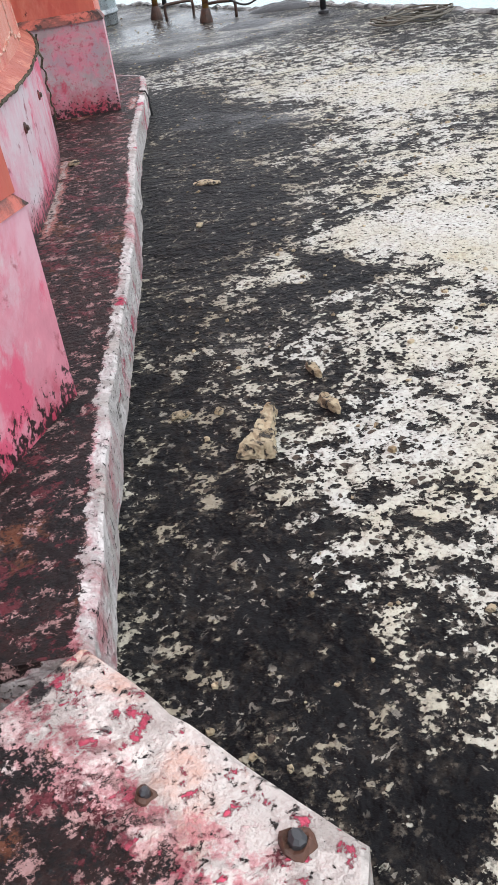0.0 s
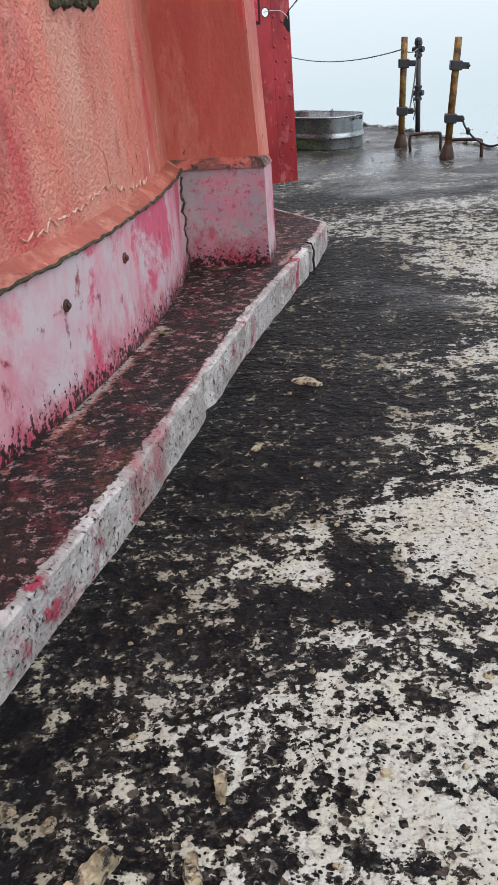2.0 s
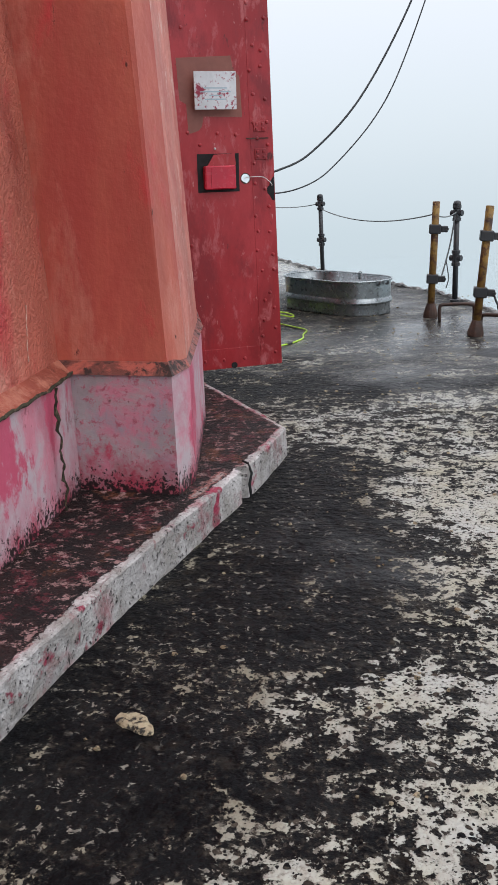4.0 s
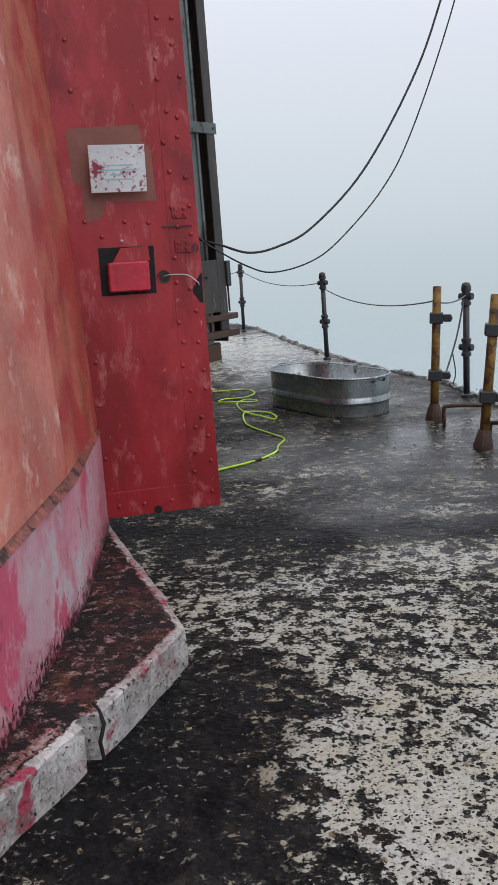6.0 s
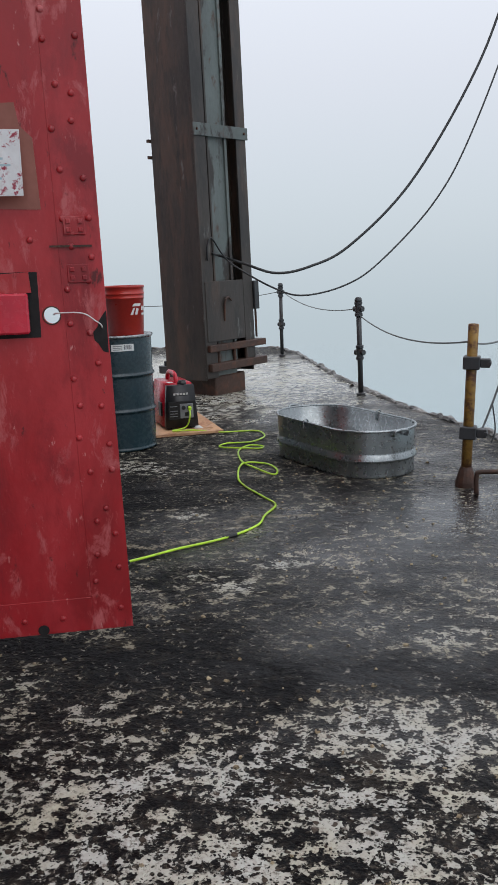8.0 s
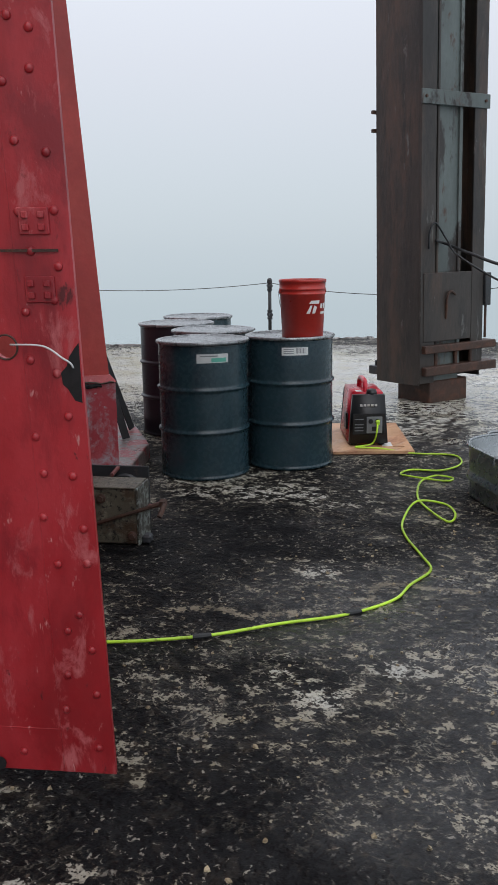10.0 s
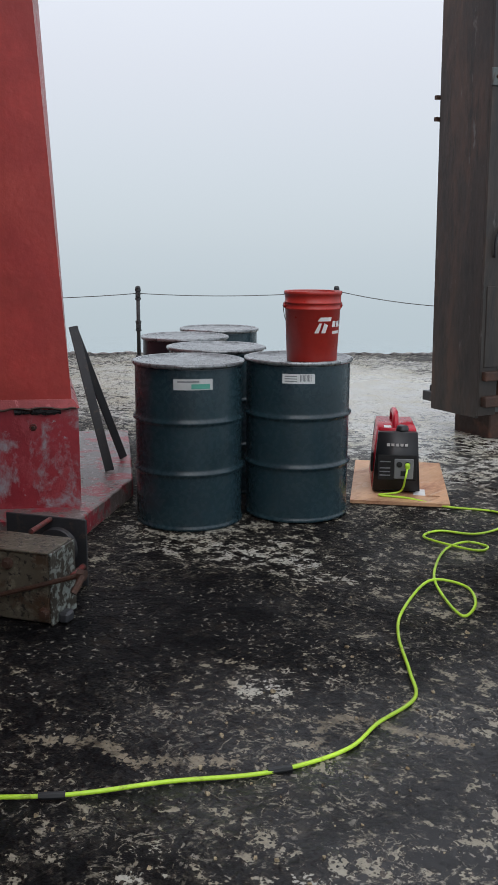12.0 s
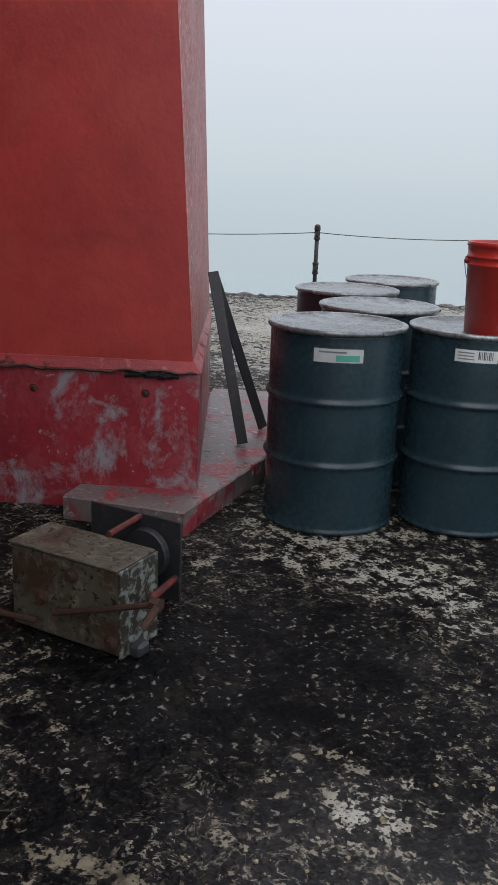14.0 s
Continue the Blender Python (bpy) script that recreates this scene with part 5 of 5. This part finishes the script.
# ---------------------------------------------------------------- steel column
# local axes: origin at the near corner; -x along the plain face, y along the channelled face
COL = Matrix(((0.92, 0.40, -0.029, -0.56), (-0.40, 0.92, -0.014, 13.33), (0, 0, 1, 0), (0, 0, 0, 1)))
col = thing("steel_column", COL, "tall rusty built-up steel column on a narrow foot", "column")
HC = 7.5
part("plain_face", box(-0.60, -0.02, 0.0, 0.02, 0.17, HC, 0.004), m_col, col)
part("back_face", box(-0.60, -0.02, 0.76, 0.78, 0.2, HC, 0.004), m_col, col)
part("far_side", box(-0.60, -0.58, 0.021, 0.759, 0.2, HC, 0.004), m_col, col)
part("web", box(-0.045, -0.03, 0.021, 0.50, 0.2, HC), m_col_web, col, "grey-green peeling web plate")
part("deep_web", box(-0.22, -0.20, 0.501, 0.759, 0.2, HC), m_col, col)
part("flange", box(-0.019, 0.005, -0.004, 0.17, 0.19, HC, 0.004), m_col, col)
part("flange", box(-0.019, 0.005, 0.63, 0.782, 0.3, HC, 0.004), m_col, col)
part("inner_channel", box(-0.20, -0.01, 0.46, 0.50, 0.3, HC, 0.004), m_col_web, col)
part("rail", box(-0.028, -0.01, 0.20, 0.225, 0.3, HC, 0.004), m_col, col)
for z, dz in ((2.58, 0.12),):
    part("strap", box(0.006, 0.022, -0.015, 0.80, z, z + dz, 0.003), m_col_web, col, "cross strap")
    for y in (0.03, 0.74):
        part("strap_bolt", lathe([(0.014, 0), (0.012, 0.012)], 8, m=pose(0.022, y, z + 0.06, 0, 90, 0)), m_rust, col)
part("clip_angle", box(-0.63, -0.601, -0.02, 0.06, 2.42, 2.45), m_rust, col)
part("clip_angle", box(-0.63, -0.601, -0.02, 0.06, 2.58, 2.61), m_rust, col)
part("access_plate", box(-0.02, 0.012, 0.03, 0.62, 0.56, 1.17, 0.004), m_col, col)
part("shackle", tube(smooth_path([(0.014, 0.30, 0.76), (0.03, 0.30, 0.95), (0.035, 0.34, 1.0), (0.03, 0.40, 0.97)]), 0.012, 6), m_rust, col)
part("shelf_bar", box(-0.10, 0.05, 0.02, 0.92, 0.46, 0.53, 0.006), m_rust, col)
part("shelf_bar", box(-0.10, 0.06, 0.02, 0.92, 0.26, 0.34, 0.006), m_rust, col)
for y in (0.2, 0.45, 0.64):
    part("spacer_bolt", lathe([(0.02, 0.34), (0.02, 0.46)], 8, m=Matrix.Translation((-0.01, y, 0))), m_rust, col)
part("side_box", box(-0.06, 0.03, 0.785, 0.86, 0.85, 1.15, 0.006), m_black, col)
part("side_rod", lathe([(0.012, 0.55), (0.012, 0.85)], 8, m=Matrix.Translation((-0.01, 0.83, 0))), m_rust, col)
part("stub", box(-0.74, -0.60, 0.02, 0.10, 0.22, 0.30, 0.006), m_black, col)
part("stub_pin", lathe([(0.015, 0.30), (0.015, 0.35)], 8, m=Matrix.Translation((-0.67, 0.06, 0))), m_black, col)
part("foot", box(-0.46, -0.02, 0.14, 0.62, -0.01, 0.20, 0.01), m_rust, col, "narrow rusty foot")

# the column narrows a little towards its foot
for ob in col.children:
    if ob.type == "MESH":
        for v in ob.data.vertices:
            v.co.x += 0.02 * max(0.0, 1.0 - v.co.z / 2.2) * min(1.0, max(0.0, -v.co.x / 0.6))

# slack power cables from the column up to something above
def q(y, z, off=0.03):
    return COL @ V((off, y, z))
c1 = thing("overhead_cable", Matrix.Identity(4), "thick black cable slung from the column, rising out of sight", "cable", "slack cables")
part("line", tube(smooth_path([q(0.18, 1.45), q(0.28, 1.42, 0.06), (-0.1, 13.22, 1.34), (0.2, 13.28, 1.24), (0.5, 13.44, 1.29), (0.86, 13.66, 1.48), (1.41, 13.98, 2.06), (1.95, 14.3, 3.0), (2.28, 14.5, 3.85), (2.8, 14.8, 5.6)]), 0.013, 8), m_cable, c1, smooth=True)
c2 = thing("overhead_cable", Matrix.Identity(4), "thin black cable slung from the column, rising out of sight", "cable", "slack cables")
part("line", tube(smooth_path([q(0.10, 1.38), q(0.10, 1.52, 0.04), q(0.16, 1.60, 0.05), q(0.3, 1.45, 0.05), (-0.19, 13.2, 1.32), (0.15, 13.34, 1.10), (0.41, 13.52, 1.01), (0.78, 13.80, 1.09), (1.10, 14.05, 1.31), (1.60, 14.42, 1.88), (1.95, 14.68, 2.55), (2.41, 15.03, 3.85), (2.9, 15.4, 5.6)]), 0.009, 8), m_cable, c2, smooth=True)

# ---------------------------------------------------------------- steel box with rods by the far plinth
BX = Matrix(((0.915, -0.403, 0, -0.175), (0.403, 0.915, 0, 9.01), (0, 0, 1, 0), (0, 0, 0, 1)))  # x along its length to the near right corner
bx = thing("anchor_box", BX, "grimy steel anchor box with rusty tie rods, on the deck", "anchor box")
part("body", crumble(box(-0.43, -0.006, 0.0, 0.19, 0.006, 0.285, 0.008), 0.002, 20), m_block, bx)
part("end_plate", box(-0.006, 0.004, -0.003, 0.193, 0.0, 0.29, 0.003), m_block_end, bx, "peeling pale end plate")
part("cover", box(-0.435, -0.008, -0.006, 0.196, 0.285, 0.293, 0.003), m_block, bx)
for x, z in ((-0.30, 0.13), (-0.18, 0.235), (-0.03, 0.05)):
    part("boss", lathe([(0.024, 0), (0.024, 0.008), (0.014, 0.012), (0.014, 0.022)], 10, m=pose(x, 0.0, z, 90, 0, 0)), m_rust, bx)
part("tie_rod", tube([(-0.24, -0.02, 0.10), (-0.05, -0.025, 0.165), (0.13, 0.0, 0.222)], 0.010, 8), m_rust, bx)
part("tie_rod", tube([(0.125, 0.012, 0.218), (0.03, 0.12, 0.165), (-0.08, 0.418, 0.09)], 0.012, 8), m_rod, bx)
part("rod_nut", lathe([(0.022, -0.015), (0.022, 0.015)], 6, m=pose(0.13, 0.0, 0.222, 0, 90, 0)), m_rust, bx)
part("tie_rod", tube([(0.14, -0.01, 0.222), (0.125, -0.06, 0.17)], 0.013, 8), m_rust, bx)
part("tie_rod", tube([(-0.188, 0.19, 0.302), (-0.229, 0.418, 0.284)], 0.011, 8), m_rod, bx)
part("foot_lug", box(0.005, 0.05, 0.03, 0.09, 0.0, 0.045, 0.01), m_black, bx)
bmk = box(-0.445, -0.062, 0.42, 0.432, 0.0, 0.295, 0.003)
part("back_plate", bmk, m_black, bx, "upright dark plate")
part("sheave", lathe([(0.085, -0.015), (0.09, -0.01), (0.075, 0.0), (0.09, 0.01), (0.085, 0.015)], 20, m=pose(-0.185, 0.395, 0.168, 90, 0, 0)), m_black, bx)
part("tie_rod", tube([(-0.30, -0.03, 0.06), (-0.55, -0.05, 0.05)], 0.01, 8), m_rust, bx)


# ---------------------------------------------------------------- leaning bars
def flat_bar(foot, top, w, ang):
    f, t = V(foot), V(top)
    o = thing("flat_bar", look(f, t) , "black flat bar leaning against the buttress", "bar", "leaning bars")
    part("bar", box(-w / 2, w / 2, -0.006, 0.006, -(t - f).length, 0, 0.002, m=pose(0, 0, 0, 0, 0, ang)), m_black, o)


flat_bar((-1.57, 10.51, 0.11), (-1.86, 10.50, 0.96), 0.055, 30)
flat_bar((-1.77, 10.80, 0.11), (-1.87, 10.51, 0.95), 0.055, 75)


# ---------------------------------------------------------------- rubble and chips
def lump(x, y, z, size, seed, label, name="rubble_piece", turn=0):
    o = thing(name, pose(x, y, z, 0, 0, turn), label, "rubble", "loose rubble")
    bm = bmesh.new()
    bmesh.ops.create_icosphere(bm, subdivisions=3, radius=0.5)
    for v in bm.verts:
        n_ = noise.noise(v.co * 2.2 + V((seed, 0, 0))) * 0.35 + noise.noise(v.co * 7 + V((seed, 3, 0))) * 0.14
        v.co = v.co * (1 + n_)
        v.co = V((v.co.x * size[0], v.co.y * size[1], max(v.co.z, -0.32) * size[2]))
    bmesh.ops.translate(bm, verts=bm.verts, vec=(0, 0, 0.31 * size[2]))
    part("piece", bm, m_rubble, o)


def shard(x, y, outline, h, seed, label):
    """A broken flat piece: an outline given height, then roughened."""
    o = thing("rubble_piece", pose(x, y, 0.0), label, "rubble", "loose rubble")
    cx, cy = sum(p[0] for p in outline) / len(outline), sum(p[1] for p in outline) / len(outline)
    bm = prism(outline, -0.004, h, [(cx + (a - cx) * 0.82, cy + (b - cy) * 0.86) for a, b in outline])
    bmesh.ops.triangulate(bm, faces=bm.faces)
    for _ in range(3):
        bmesh.ops.subdivide_edges(bm, edges=[e for e in bm.edges if e.calc_length() > 0.014], cuts=1)
        bmesh.ops.triangulate(bm, faces=bm.faces)
    crumble(bm, 0.007, 45.0, seed)
    crumble(bm, 0.004, 120.0, seed)
    part("piece", bm, m_rubble, o)


shard(0.94, 1.94, [(0.048, 0.115), (0.068, 0.105), (0.034, 0.01), (0.006, -0.095), (-0.03, -0.085), (-0.076, -0.055), (-0.028, -0.015), (0.016, 0.055)], 0.032, 1.0, "long pitted cream chunk of old mortar")
shard(1.12, 2.0, [(-0.017, 0.04), (0.0, 0.044), (0.022, -0.02), (0.013, -0.045), (-0.008, -0.018)], 0.022, 4.0, "small pitted brown chunk of mortar")
shard(1.145, 2.18, [(-0.012, 0.03), (0.01, 0.02), (0.012, -0.03), (-0.008, -0.02)], 0.015, 6.0, "small dark crumb of mortar")
lump(1.285, 3.99, 0.0, (0.12, 0.055, 0.018), 9.0, "thin cream paint scale", turn=-30)
lump(1.137, 3.461, 0.0, (0.035, 0.022, 0.02), 14.0, "small white chip of paint", turn=50)
lump(0.79, 2.13, 0.0, (0.05, 0.035, 0.016), 17.0, "yellowish flake of mortar", turn=10)
lump(0.88, 2.10, 0.0, (0.03, 0.022, 0.014), 19.0, "small pale chip of old paint", turn=70)
lump(0.775, 4.20, 0.135, (0.05, 0.035, 0.025), 11.0, "pale chip lying on the kerb")
bm = bmesh.new()
random.seed(11)
for i in range(900):
    x, y = random.uniform(0.5, 3.2), random.uniform(0.9, 11.5)
    if x < 0.62 + 0.19 * (y - 1.3) and y < 6.9:
        continue
    r = random.uniform(0.003, 0.010) * (1.5 if random.random() < 0.06 else 1)
    k = random.randint(4, 6)
    base = [(x + r * random.uniform(0.6, 1.3) * math.cos(6.283 * j / k), y + r * random.uniform(0.6, 1.3) * math.sin(6.283 * j / k)) for j in range(k)]
    z = 0.006 * noise.noise(V((x, y, 0)) * 2.2) + 0.004 * noise.noise(V((x, y, 0)) * 7.0)
    lo = [bm.verts.new((px, py, z - 0.002)) for px, py in base]
    hi = [bm.verts.new((x + (px - x) * 0.8, y + (py - y) * 0.8, z + r * random.uniform(0.3, 0.8))) for px, py in base]
    bm.faces.new(hi)
    for j in range(k):
        bm.faces.new((lo[j], lo[(j + 1) % k], hi[(j + 1) % k], hi[j]))
tagged(part("paint_chips", bm, m_rubble), "scattered cream paint chips and grit on the deck", "chips", kind="stuff")

# low wet heaps near the edge
def heap(x, y, sx, sy, h, seed, turn, label):
    o = thing("rubber_mat", pose(x, y, 0.0, 0, 0, turn), label, "mat")
    bm = bmesh.new()
    bmesh.ops.create_grid(bm, x_segments=24, y_segments=24, size=1.0)
    for v in bm.verts:
        d = min(1.0, v.co.x ** 2 + v.co.y ** 2)
        v.co = V((v.co.x * sx, v.co.y * sy, h * (1 - d) ** 0.7 + 0.012 * noise.noise(v.co * 5 + V((seed, 0, 0))) * (1 - d) - 0.008))
    part("sheet", bm, m_mound, o, smooth=True)


heap(2.68, 8.45, 0.30, 0.22, 0.03, 2.0, 20, "crumpled black mat on the wet deck")
heap(3.2, 9.05, 0.34, 0.14, 0.07, 5.0, -20, "dark bulge of matting at the deck edge")
coil = thing("rope_coil", pose(3.55, 6.95, 0.0), "tangled coil of old rope at the deck edge", "rope")
random.seed(3)
for k in range(6):
    ph, rr = random.uniform(0, 6), random.uniform(0.16, 0.27)
    pts = [(rr * math.cos(ph + i * 0.5) * 1.2 + random.uniform(-0.02, 0.02), rr * 0.7 * math.sin(ph + i * 0.5) + random.uniform(-0.02, 0.02), 0.015 + 0.008 * k + 0.03 * random.random()) for i in range(13)]
    part("strand", tube(smooth_path(pts, 3), 0.007, 6), m_rope, coil)
